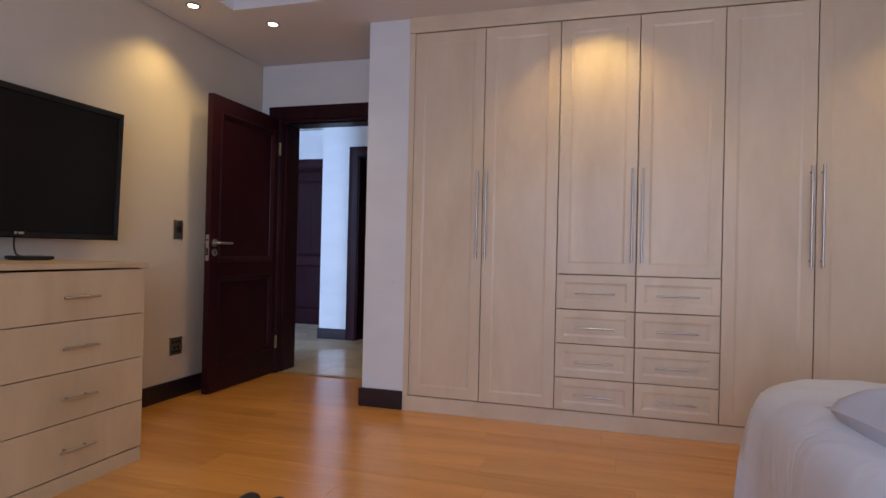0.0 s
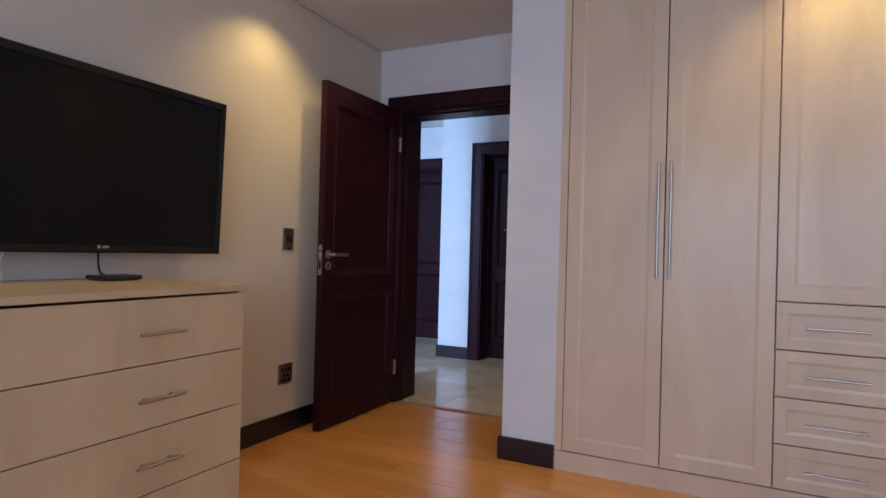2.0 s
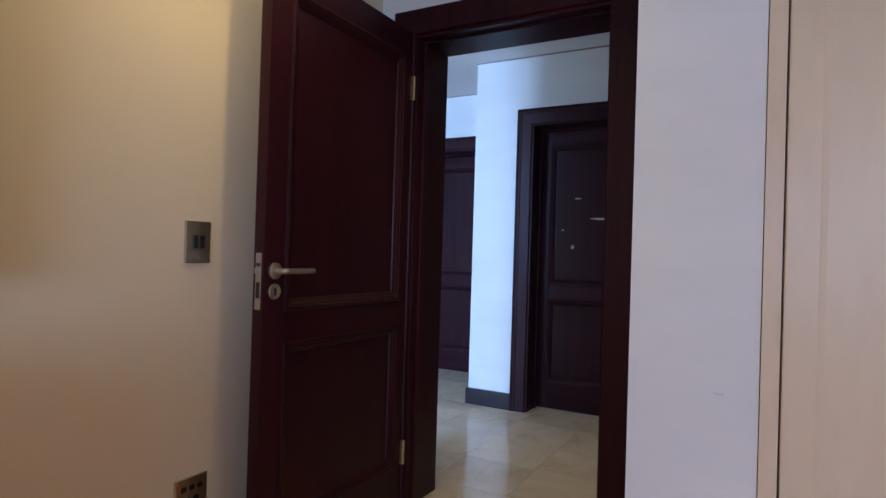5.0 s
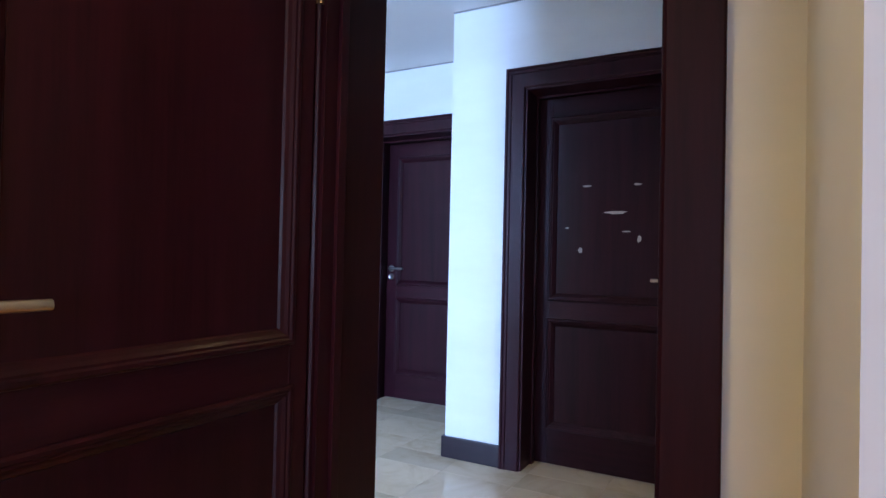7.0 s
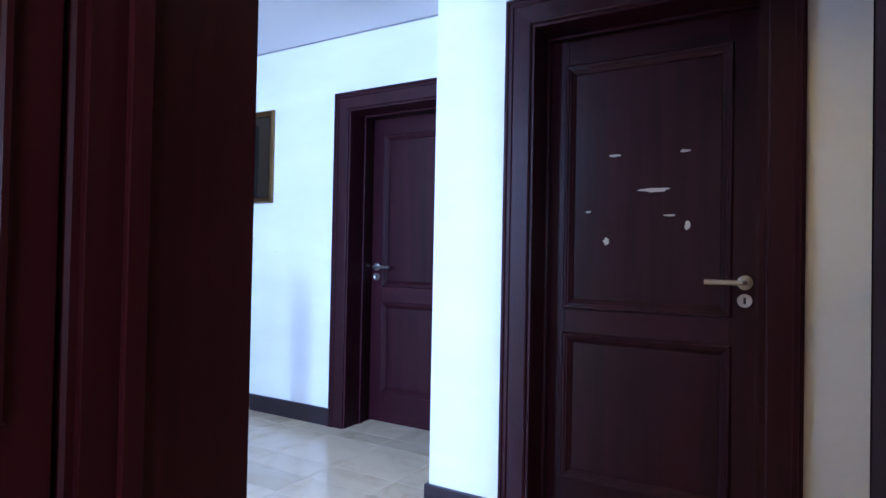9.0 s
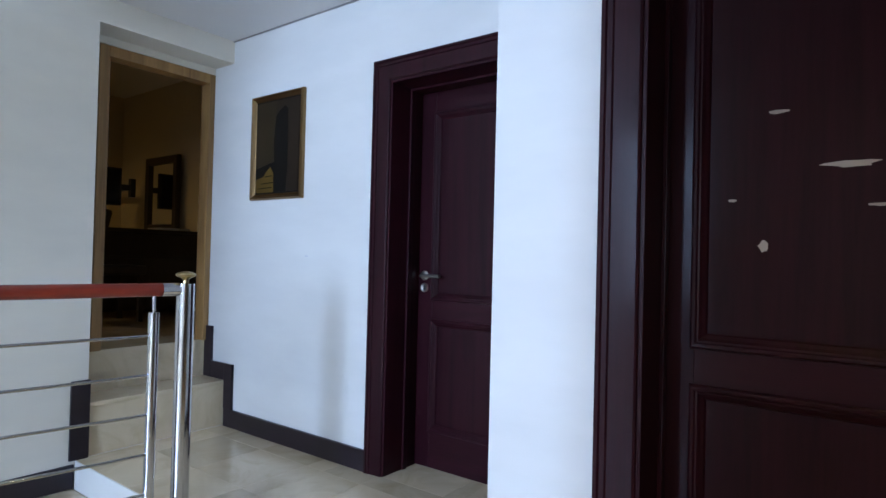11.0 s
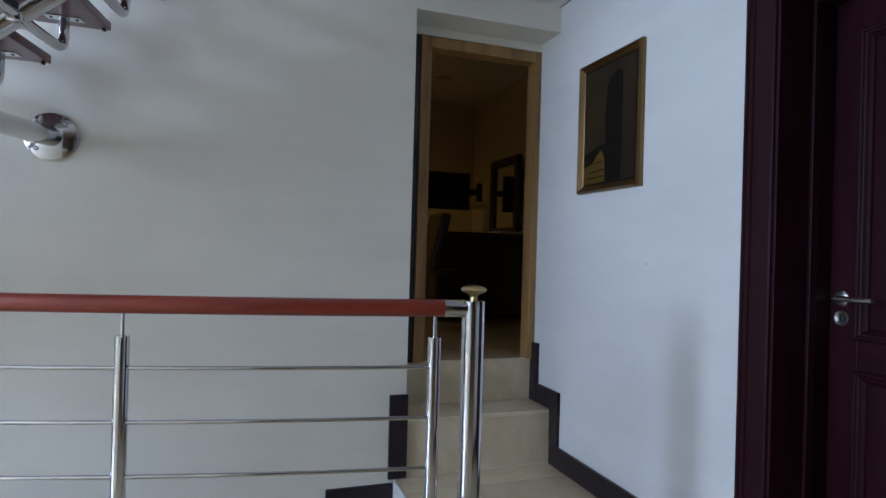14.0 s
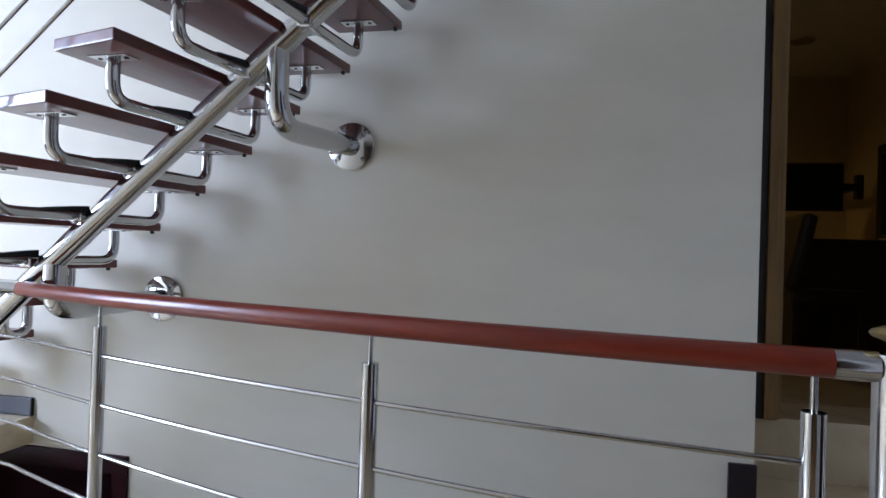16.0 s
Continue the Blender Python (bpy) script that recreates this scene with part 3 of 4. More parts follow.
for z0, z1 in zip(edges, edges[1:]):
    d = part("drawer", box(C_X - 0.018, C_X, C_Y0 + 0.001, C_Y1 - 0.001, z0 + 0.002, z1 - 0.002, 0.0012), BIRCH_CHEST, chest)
    bar_pull(d, (C_X, -2.365, (z0 + z1) / 2 - 0.004), (C_X, -2.20, (z0 + z1) / 2 - 0.004), (0.030, 0, 0), 0.0055)

# ---- television ----
TV_Y0, TV_Y1, TV_Z0, TV_Z1 = -2.69, -1.551, 1.024, 1.722
tv = thing("television", (0.12, (TV_Y0 + TV_Y1) / 2, TV_Z0), "large black flat television mounted on the wall", "television")
part("casing", box(0.075, 0.150, TV_Y0, TV_Y1, TV_Z0, TV_Z1, 0.012), BLACK, tv)
part("bezel", moulding(TV_Y0, TV_Y1, TV_Z0, TV_Z1, [(0.001, 0.0), (0.0, 0.014), (0.006, 0.019), (0.030, 0.017), (0.034, 0.009)], lambda u, v, h: (0.146 + h, u, v)), BLACK_GLOSS, tv, "glossy black bezel")
part("screen", box(0.149, 0.156, TV_Y0 + 0.03, TV_Y1 - 0.03, TV_Z0 + 0.03, TV_Z1 - 0.03), SCREEN, tv, "dark switched-off screen")
part("wall_bracket", boxes((0.0, 0.018, -2.4, -1.9, 1.2, 1.55), (0.018, 0.076, -2.3, -2.26, 1.18, 1.57), (0.018, 0.076, -2.04, -2.0, 1.18, 1.57)), BLACK, tv)
part("maker_mark", turned([(0.007, 0), (0.007, 0.0012)], (0.1635, -2.135, 1.047), (1, 0, 0), 16), NICKEL, tv, "small pale round maker's mark")
part("maker_mark", box(0.1635, 0.1647, -2.122, -2.096, 1.042, 1.052), NICKEL, tv, "small pale bar of a maker's mark")
for piece in tv.children:
    for v in piece.data.vertices:
        if piece.name.split(".")[0] != "wall_bracket":
            v.co.x -= (TV_Z1 - TV_Z0 - v.co.z) * 0.034
cable = part("television_cable", tube(rounded([(0.10, -2.11, 1.05), (0.10, -2.11, 0.98), (0.12, -2.115, 0.945), (0.17, -2.12, 0.938)], 0.03), 0.004, 8), BLACK)
tagged(cable, "black cable hanging from the television", "cable")
cable = part("antenna_cable", tube(rounded([(0.09, -2.42, 1.06), (0.05, -2.43, 0.98), (0.035, -2.41, 0.93), (0.018, -2.40, 0.90)], 0.03), 0.004, 8), WHITE_PLASTIC)
tagged(cable, "white cable hanging behind the chest of drawers", "cable")
box_ob = thing("media_box", (0.20, -2.09, 0.922), "small flat black media box on the chest of drawers", "media box")
part("case", box(0.14, 0.26, -2.185, -2.035, 0.926, 0.942, 0.005), BLACK, box_ob)
part("foot", box(0.15, 0.25, -2.175, -2.045, 0.922, 0.9265), RUBBER, box_ob)


# ---- switch, socket ----
def wall_plate(name, y0, y1, z0, z1, label, category):
    p = thing(name, (0, (y0 + y1) / 2, z0), label, category)
    part("plate", box(0.0, 0.009, y0, y1, z0, z1, 0.003), NICKEL, p, "satin steel cover plate")
    return p


sw = wall_plate("light_switch", -0.978, -0.890, 1.047, 1.174, "satin steel light switch plate with two dark rockers", "light switch")
for y in (-0.946, -0.922):
    part("rocker", box(0.008, 0.014, y - 0.008, y + 0.008, 1.091, 1.131, 0.002), BLACK, sw, "black switch rocker")
for z in (1.062, 1.160):
    part("screw", turned([(0.003, 0), (0.003, 0.0015)], (0.0088, -0.934, z), (1, 0, 0), 10), STEEL, sw)
so = wall_plate("wall_socket", -0.985, -0.872, 0.283, 0.397, "satin steel wall socket plate with dark outlets", "wall socket")
for y, z in ((-0.956, 0.365), (-0.928, 0.365), (-0.900, 0.365), (-0.945, 0.33), (-0.912, 0.33), (-0.956, 0.305), (-0.928, 0.305), (-0.900, 0.305)):
    part("outlet", box(0.0082, 0.0105, y - 0.009, y + 0.009, z - 0.008, z + 0.008, 0.001), BLACK, so)


# ---- downlights ----
def downlight(x, y, z, power, lit=True, angle=80):
    d = thing("downlight", (x, y, z), "recessed ceiling downlight with a pale rim, " + ("lit" if lit else "switched off"), "ceiling light", "ceiling downlights")
    part("rim", turned([(0.030, -0.001), (0.045, -0.001), (0.047, -0.004), (0.040, -0.008), (0.031, -0.004)], (x, y, z)), NICKEL, d, "", True)
    part("lamp_glass", turned([(0.001, -0.0068), (0.028, -0.0068), (0.0305, -0.0045)], (x, y, z)), GLASS_GLOW if lit else WHITE_PLASTIC, d, "", True)
    if lit:
        spot("downlight_beam", x, y, z - 0.02, power, angle)


for x, y in ((0.283, -1.174), (0.60, -0.80), (2.68, -0.96), (0.283, -3.4), (4.45, -0.96)):
    downlight(x, y, BED_H, 23, angle=122)
downlight(-1.215, 1.85, HALL_H, 0, False)
downlight(0.80, 1.02, HALL_H, 16, angle=110)

# ---- bed ----
bed = thing("bed", (4.15, -2.9, 0), "bed with a white cotton duvet hanging over its edge", "bed")
part("base", box(3.30, 4.85, -3.8, -1.95, 0.02, 0.34, 0.02), LINEN, bed, "white upholstered bed base")
bm = bmesh.new()
around = 96
rings = []
for grow, z in ((0.0, 0.635), (0.35, 0.635), (0.6, 0.632), (0.78, 0.625), (0.88, 0.61), (0.94, 0.58), (0.960, 0.54), (0.966, 0.49), (0.968, 0.43), (0.966, 0.37), (0.958, 0.31), (0.952, 0.27), (0.94, 0.268)):
    loop = []
    for k in range(around):
        a = 2 * math.pi * (k + 0.5) / around
        c, s = math.cos(a), math.sin(a)
        p = 0.28
        x, y = math.copysign(abs(c) ** p, c), math.copysign(abs(s) ** p, s)
        hang = max(0.0, (0.60 - z) / 0.33)
        fold = 0.034 * hang * math.sin(11 * a + 1.3) + 0.020 * hang * math.sin(27 * a)
        tip = hang * math.exp(-((a - 2.36) / 0.22) ** 2)
        inset = (1 - grow)
        co = Vector((4.03 + x * (0.86 - inset * 0.86) + fold * c, -2.84 + y * (1.02 - inset * 1.02) + fold * s, z))
        co.z += 0.024 * noise.noise(co * 3.0) + 0.014 * noise.noise(co * 8.0) - 0.05 * hang * abs(x * y) ** 3
        co += Vector((-0.050, 0.01, -0.06)) * tip
        loop.append(bm.verts.new(co))
    rings.append(loop)
for lo, hi in zip(rings[1:], rings[2:]):
    for k in range(around):
        bm.faces.new((lo[k], lo[(k + 1) % around], hi[(k + 1) % around], hi[k]))
bm.faces.new(rings[1])
bmesh.ops.delete(bm, geom=rings[0], context="VERTS")
part("duvet", bm, LINEN, bed, "rumpled white cotton duvet", True)
bm = bmesh.new()
side = 26
grid = {}
for face_z in (1, -1):
    for i in range(side + 1):
        for j in range(side + 1):
            u, v = 2 * i / side - 1, 2 * j / side - 1
            edge = i in (0, side) or j in (0, side)
            if edge and face_z < 0:
                grid[-1, i, j] = grid[1, i, j]
                continue
            puff = ((1 - u ** 4) * (1 - v ** 4)) ** 0.5
            px, py = u * (0.37 - 0.035 * (1 - v * v)), v * (0.24 - 0.03 * (1 - u * u))
            co = Vector((3.535 + py - 0.05 * px, -2.915 + px + 0.05 * py, 0.665 + face_z * 0.085 * puff))
            co.z += 0.016 * puff * noise.noise(co * 9) - 0.012 * (u * u * v * v)
            grid[face_z, i, j] = bm.verts.new(co)
    for i in range(side):
        for j in range(side):
            bm.faces.new([grid[face_z, *k] for k in ((i, j), (i + 1, j), (i + 1, j + 1), (i, j + 1))])
cushion = part("pillow", bm, GREY_LINEN, None, "", True)
tagged(cushion, "plump pale grey pillow lying on the white bed", "pillow")
for x in (1.47, 1.59):
    shoe = thing("slipper", (x, -2.31, 0), "dark soft slipper lying on the laminate floor", "slipper", "pair of slippers")
    bm = bmesh.new()
    bmesh.ops.create_uvsphere(bm, u_segments=24, v_segments=12, radius=1)
    for v in bm.verts:
        v.co = Vector((x + v.co.x * 0.040, -2.24 + v.co.y * 0.085, 0.014 + max(0, v.co.z) * 0.055))
    part("upper", bm, RUBBER, shoe, "dark fabric upper", True)
    bm = turned([(0.9, 0.0), (1.0, 0.004), (1.0, 0.012), (0.96, 0.016)], (0, 0, 0))
    for v in bm.verts:
        v.co = Vector((x + v.co.x * 0.042, -2.29 + v.co.y * 0.135, v.co.z))
    part("sole", bm, BLACK, shoe)

# ---- picture ----
pic = thing("framed_picture", (-2.40, FD_Y, 1.453), "dark framed picture in a gilt frame on the white wall", "picture")
PIC = (-2.644, -2.155, 1.453, 2.10)
part("frame", moulding(*PIC, [(0, 0.0), (0.0, 0.020), (0.008, 0.032), (0.014, 0.030), (0.022, 0.020), (0.032, 0.016), (0.038, 0.010)], lambda u, v, h: (u, FD_Y - h, v)), GOLD, pic, "narrow gilt moulded frame")
part("canvas", box(PIC[0] + 0.034, PIC[1] - 0.034, FD_Y - 0.011, FD_Y - 0.004, PIC[2] + 0.034, PIC[3] - 0.034), CANVAS_DARK, pic, "dark portrait-format picture")
PW, PH = PIC[1] - PIC[0], PIC[3] - PIC[2]


def field(name, outline, depth, mat, label):
    """A flat painted shape on the canvas; outline in fractions of the picture."""
    bm = bmesh.new()
    front = bm.faces.new([bm.verts.new((PIC[0] + u * PW, FD_Y - depth, PIC[2] + v * PH)) for u, v in outline])
    grown = bmesh.ops.extrude_face_region(bm, geom=[front])
    bmesh.ops.translate(bm, vec=(0, 0.0012, 0), verts=[v for v in grown["geom"] if isinstance(v, bmesh.types.BMVert)])
    part(name, bm, mat, pic, label)


field("olive_field", ((0.09, 0.30), (0.46, 0.36), (0.47, 0.93), (0.09, 0.93)), 0.0125, OLIVE, "dim olive-brown painted field")
field("golden_field", ((0.09, 0.07), (0.45, 0.07), (0.44, 0.25), (0.38, 0.31), (0.30, 0.27), (0.24, 0.22), (0.09, 0.20)), 0.0132, GOLD_LEAF, "golden painted field")
field("brown_field", ((0.46, 0.07), (0.91, 0.07), (0.91, 0.93), (0.47, 0.93)), 0.0125, BROWN_PAINT, "dark brown painted field")
field("black_figure", ((0.45, 0.07), (0.69, 0.07), (0.71, 0.30), (0.70, 0.84), (0.64, 0.87), (0.54, 0.83), (0.47, 0.78), (0.44, 0.55), (0.46, 0.30)), 0.0140, CANVAS_DARK, "tall black painted shape")
for v, u0, u1 in ((0.105, 0.14, 0.42), (0.150, 0.20, 0.44), (0.215, 0.28, 0.41)):
    field("dark_band", ((u0, v), (u1, v + 0.006), (u1, v + 0.015), (u0, v + 0.008)), 0.0146, CANVAS_DARK, "")
for x, y, z in ((-2.117, FD_Y - 0.0012, 1.115), (1.435, -0.6692, 0.80)):
    mark = part("wall_scuff", box(x - 0.012, x + 0.012, y, y + 0.001, z - 0.003, z + 0.003, 0.0004), GREY_LINEN)
    tagged(mark, "small grey scuff mark on the white wall", "scuff mark", kind="structure")

# ---- steps, recess and room beyond ----
NX = -3.10
steps = thing("entry_steps", (-3.0, 2.1, 0), "two travertine steps up to the recessed doorway", "steps", kind="structure")
part("step", box(-3.14, -2.895, NICHE_Y + 0.002, FD_Y - 0.002, 0.0, 0.28, 0.004), TRAVERTINE, steps)
part("step", box(-3.45, -3.14, NICHE_Y + 0.002, FD_Y - 0.002, 0.0, 0.532, 0.004), TRAVERTINE, steps)
part("step_tread", box(-3.14, -2.88, NICHE_Y + 0.001, FD_Y - 0.0015, 0.268, 0.293, 0.004), TRAVERTINE, steps)
fr = thing("door_frame_pine", (NX, 2.1, 0.537), "unfinished pine door frame in the recess", "door frame", kind="structure")
part("jamb", box(NX - 0.10, NX, 1.776, 1.826, 0.532, 2.325, 0.003), PINE, fr)
# dark strip in place of the shade in the open gap beside the jamb
part("packing", box(NX - 0.10, NX - 0.012, NICHE_Y + 0.001, 1.775, 0.532, 2.325, 0.002), DARK_OAK, fr, "dark strip standing in for the shaded gap between wall and jamb")
part("jamb", box(NX - 0.10, NX, FD_Y - 0.042, FD_Y - 0.001, 0.532, 2.325, 0.003), PINE, fr)
part("head", box(NX - 0.10, NX, 1.827, FD_Y - 0.043, 2.262, 2.325, 0.003), PINE, fr)
part("stop", box(NX - 0.06, NX - 0.02, 1.827, 1.842, 0.532, 2.261, 0.002), PINE, fr)
structure("wall_recess", boxes((NX - 0.10, NX, NICHE_Y, FD_Y, 2.327, 2.9)), BOUNCE_WALL, "white plaster above the recessed doorway, warm bounce in its colour", "wall")
R_X = -6.6
structure("wall_far_room", boxes((R_X - 0.2, R_X, -0.5, 4.6, 0.3, 3.1), (R_X, NX - 0.1, -0.7, -0.5, 0.3, 3.1), (R_X, NX - 0.1, 3.50, 3.7, 0.3, 3.1), (NX - 0.19, NX - 0.101, -0.5, NICHE_Y - 0.002, 0.3, 3.1),
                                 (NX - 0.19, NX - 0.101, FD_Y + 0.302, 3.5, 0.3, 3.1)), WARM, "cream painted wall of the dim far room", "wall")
structure("floor_far_room", boxes((R_X, -3.45, -0.5, 4.4, 0.3, 0.532)), TRAVERTINE, "pale stone floor of the far room", "floor")
structure("ceiling_far_room", boxes((R_X, NX - 0.1, -0.5, 4.4, 2.9, 3.1)), CEILING, "plain ceiling of the far room", "ceiling")

# ---- landing railing ----
SKEW, BEND, RAIL_END = 0.178, -0.0537, -1.60


def rail_x(y):
    """The landing's edge runs at a slant and bends gently towards the stair."""
    straight = min(0.0, max(y, RAIL_END) + 0.95)
    d = max(y, -0.95) - 1.434
    return -1.724 + SKEW * (d + straight) + BEND * d * (d + 0.872)


rail = thing("landing_railing", (rail_x(0.4), 0.4, 0), "polished steel railing with a red wooden handrail along the landing edge", "railing")
RAIL_Z, RAIL_R = 0.972, 0.0262


def newel(parent, y):
    x = rail_x(y)
    post = part("newel_post", tube([(x, y, 0.0), (x, y, 0.995)], 0.0345, 24), STEEL, parent, "thick polished steel end post", True)
    part("base_flange", turned([(0.062, 0.0), (0.062, 0.006), (0.052, 0.010)], (x, y, 0.0)), STEEL, post, "", True)
    part("finial", turned([(0.012, 0.993), (0.011, 1.008), (0.017, 1.016), (0.036, 1.024), (0.040, 1.030), (0.036, 1.036), (0.020, 1.042), (0.006, 1.045)], (x, y, 0)), BRASS, post, "brass-coloured mushroom finial", True)


def baluster(parent, y):
    x = rail_x(y)
    b = part("baluster", tube([(x, y, 0.0), (x, y, 0.884)], 0.0200, 18), STEEL, parent, "polished steel baluster", True)
    part("pin", tube([(x, y, 0.88), (x, y, RAIL_Z)], 0.0062, 10), STEEL, b, "", True)
    part("base_flange", turned([(0.038, 0.0), (0.038, 0.005), (0.030, 0.008)], (x, y, 0.0)), STEEL, b, "", True)


def along(y0, y1, z):
    n = max(1, round(abs(y1 - y0) / 0.12))
    return [(rail_x(y0 + (y1 - y0) * k / n), y0 + (y1 - y0) * k / n, z) for k in range(n + 1)]


newel(rail, 1.553)
for y in (1.434, 0.562, -0.415, -1.28):
    baluster(rail, y)
handrail = part("handrail", tube(along(-0.90, 1.46, RAIL_Z), RAIL_R, 20), RED_WOOD, rail, "red varnished round wooden handrail", True)
part("end_sleeve", tube(along(1.46, 1.525, RAIL_Z), RAIL_R + 0.0008, 20), STEEL, handrail, "brushed steel end sleeve", True)
part("joint_sleeve", tube(along(-1.03, -0.90, RAIL_Z), RAIL_R + 0.0008, 20), STEEL, handrail, "brushed steel joint sleeve", True)
part("handrail", tube(along(RAIL_END, -1.03, RAIL_Z), RAIL_R, 20), RED_WOOD, rail, "red varnished round wooden handrail", True)
for z in (0.793, 0.640, 0.487, 0.334, 0.181):
    part("rod", tube(along(-1.28, 1.434, z), 0.0062, 10), STEEL, rail, "", True)
bm = bmesh.new()
base = [bm.verts.new((x, y, -0.3)) for x, y in [(VOID_X - 0.001, 1.63), (VOID_X - 0.001, HALL_Y0), (rail_x(HALL_Y0) - 0.07, HALL_Y0)] + [(rail_x(RAIL_END + 0.3 * k) - 0.07, RAIL_END + 0.3 * k) for k in range(11)] + [(rail_x(1.63) - 0.07, 1.63)]]
grown = bmesh.ops.extrude_face_region(bm, geom=[bm.faces.new(base)])
bmesh.ops.translate(bm, vec=(0, 0, 0.3), verts=[v for v in grown["geom"] if isinstance(v, bmesh.types.BMVert)])
structure("landing_edge_strip", bm, TRAVERTINE, "stone strip of the landing under the railing", "floor")

# ---- steel and wood stair going up along the wall ----
stair = thing("steel_stair", (-2.45, -0.5, 0.3), "open stair with red wooden treads on a polished steel tube stringer", "stair")
T_X0, T_X1 = -2.83, -1.95
S_X = -2.40
RUN, RISE, TWIST = 0.213, 0.166, -0.15


def lean(bm, x0):
    """Turns a tread's bmesh slightly about its wall end."""
    for v in bm.verts:
        v.co.y += TWIST * (v.co.x - x0)
    return bm


for n in range(-7, 5):
    y, z = -0.095 + RUN * n, 1.700 + RISE * n
    x1 = T_X1 if z > 1.08 else rail_x(y) - 0.12
    board = box(T_X0, x1, y - 0.27, y, z, z + 0.036, 0.005)
    for v in board.verts:
        if v.co.x > x1 - 0.03:
            v.co.x -= 0.24 * (y - v.co.y)
    tread = part("tread", lean(board, T_X0), TREAD_WOOD, stair, "deep red varnished wooden tread")
    yc, zl = y - 0.132, z - 0.130
    part("bracket", lean(tube(rounded([(x1 - 0.13, yc, z - 0.004), (x1 - 0.13, yc, zl), (T_X0 + 0.10, yc, zl), (T_X0 + 0.10, yc, z - 0.004)], 0.07), 0.019, 14), T_X0), STEEL, tread, "bent polished steel bracket under the tread", True)
    for x in (x1 - 0.13, T_X0 + 0.10):
        part("fixing_plate", lean(box(x - 0.025, x + 0.025, yc - 0.065, yc + 0.065, z - 0.0055, z, 0.001), T_X0), STEEL, tread)
        for s in (-0.045, 0.045):
            part("screw", lean(turned([(0.006, 0), (0.006, 0.0025)], (x, yc + s, z - 0.005), (0, 0, -1), 8), T_X0), RUBBER, tread)
    ys = yc + TWIST * (S_X - T_X0)
    wedge = bmesh.new()
    ring = [[wedge.verts.new((S_X + dx, ys + dy + TWIST * dx, zl + dz)) for dx, dz in ((0.0, 0.012), (0.175, 0.014), (0.175, 0.019), (0.05, 0.034), (0.0, 0.038))] for dy in (-0.016, 0.016)]
    wedge.faces.new(ring[0])
    wedge.faces.new(ring[1][::-1])
    for k in range(5):
        wedge.faces.new((ring[0][k], ring[0][(k + 1) % 5], ring[1][(k + 1) % 5], ring[1][k]))
    part("gusset", wedge, BLACK, tread, "dark tapered gusset on the bracket")
    part("clamp", box(S_X - 0.05, S_X + 0.04, ys - 0.03, ys + 0.02, zl - 0.026, zl + 0.012, 0.006), STEEL, tread)
    part("end_stud", tube([(T_X0 + 0.03, y - 0.02, z - 0.012), (T_X0 + 0.03, y - 0.02, z + 0.002)], 0.008, 8), RUBBER, tread)


def stringer_z(y):
    return 1.142 + 0.868 * (y + 0.767)


part("stringer", tube([(S_X, -1.80, stringer_z(-1.80)), (S_X, 0.85, stringer_z(0.85))], 0.042, 22), STEEL, stair, "thick polished steel tube stringer", True)
for y, z in ((0.113, 1.576), (-0.752, 0.906)):
    ya = y - 0.09
    arm = part("wall_arm", tube(rounded([(S_X, ya, stringer_z(ya) - 0.01), (S_X, ya, z - 0.02), (ST_X + 0.01, y, z)], 0.13, 10), 0.040, 20), STEEL, stair, "bent polished steel tube arm to the wall", True)
    part("flange", turned([(0.100, 0.0), (0.100, 0.012), (0.094, 0.016)], (ST_X, y, z), (1, 0, 0), 32), STEEL, arm, "round polished steel wall flange", True)
    for k in range(4):
        a = math.pi / 4 + k * math.pi / 2
        part("bolt", turned([(0.009, 0), (0.009, 0.006), (0.005, 0.009)], (ST_X + 0.015, y + 0.075 * math.cos(a), z + 0.075 * math.sin(a)), (1, 0, 0), 6), STEEL, arm)
for low in (1.040, 1.182):
    part("guard_rod", tube([(T_X1 - 0.02, -1.3, low), (T_X1 - 0.02, 0.6, low + 1.9 * 0.86)], 0.0062, 10), STEEL, stair, "", True)
structure("half_landing", boxes((ST_X, -2.42, HALL_Y0, -1.42, 0.20, 0.325)), TRAVERTINE, "pale stone half landing in the stairwell", "floor")
skirting("baseboard_half_landing", (ST_X, ST_X + 0.018, HALL_Y0, -1.42, 0.325, 0.41))
lower = thing("lower_stair", (-2.43, 0.3, -1.4), "pale stone stair going down along the wall", "stair", kind="structure")
for n in range(9):
    y1 = 1.621 - 0.30 * n
    part("step", box(ST_X + 0.001, rail_x(y1) - 0.09, y1 - 0.31, y1, -0.32 - 0.17 * n, -0.15 - 0.17 * n, 0.004), TRAVERTINE, lower)
structure("landing_edge", boxes((ST_X + 0.020, rail_x(1.62) - 0.07, 1.622, 1.6285, -0.149, -0.0005)), WALL, "white painted edge of the landing", "trim")
lowdoor = thing("door_frame_lower", (ST_X, -1.44, -2.8), "dark wooden door frame of the storey below", "door frame", kind="structure")
part("head", box(ST_X - 0.2, ST_X + 0.012, -1.9, -0.90, 0.10, 0.187, 0.003), MAHOGANY_FLAT, lowdoor)
part("jamb", box(ST_X - 0.2, ST_X + 0.012, -0.98, -0.90, -2.8, 0.10, 0.003), MAHOGANY, lowdoor)
part("jamb", box(ST_X - 0.2, ST_X + 0.012, -1.9, -1.82, -2.8, 0.10, 0.003), MAHOGANY, lowdoor)
part("leaf", box(ST_X - 0.19, ST_X - 0.15, -1.82, -0.98, -2.79, 0.10, 0.003), MAHOGANY, lowdoor)

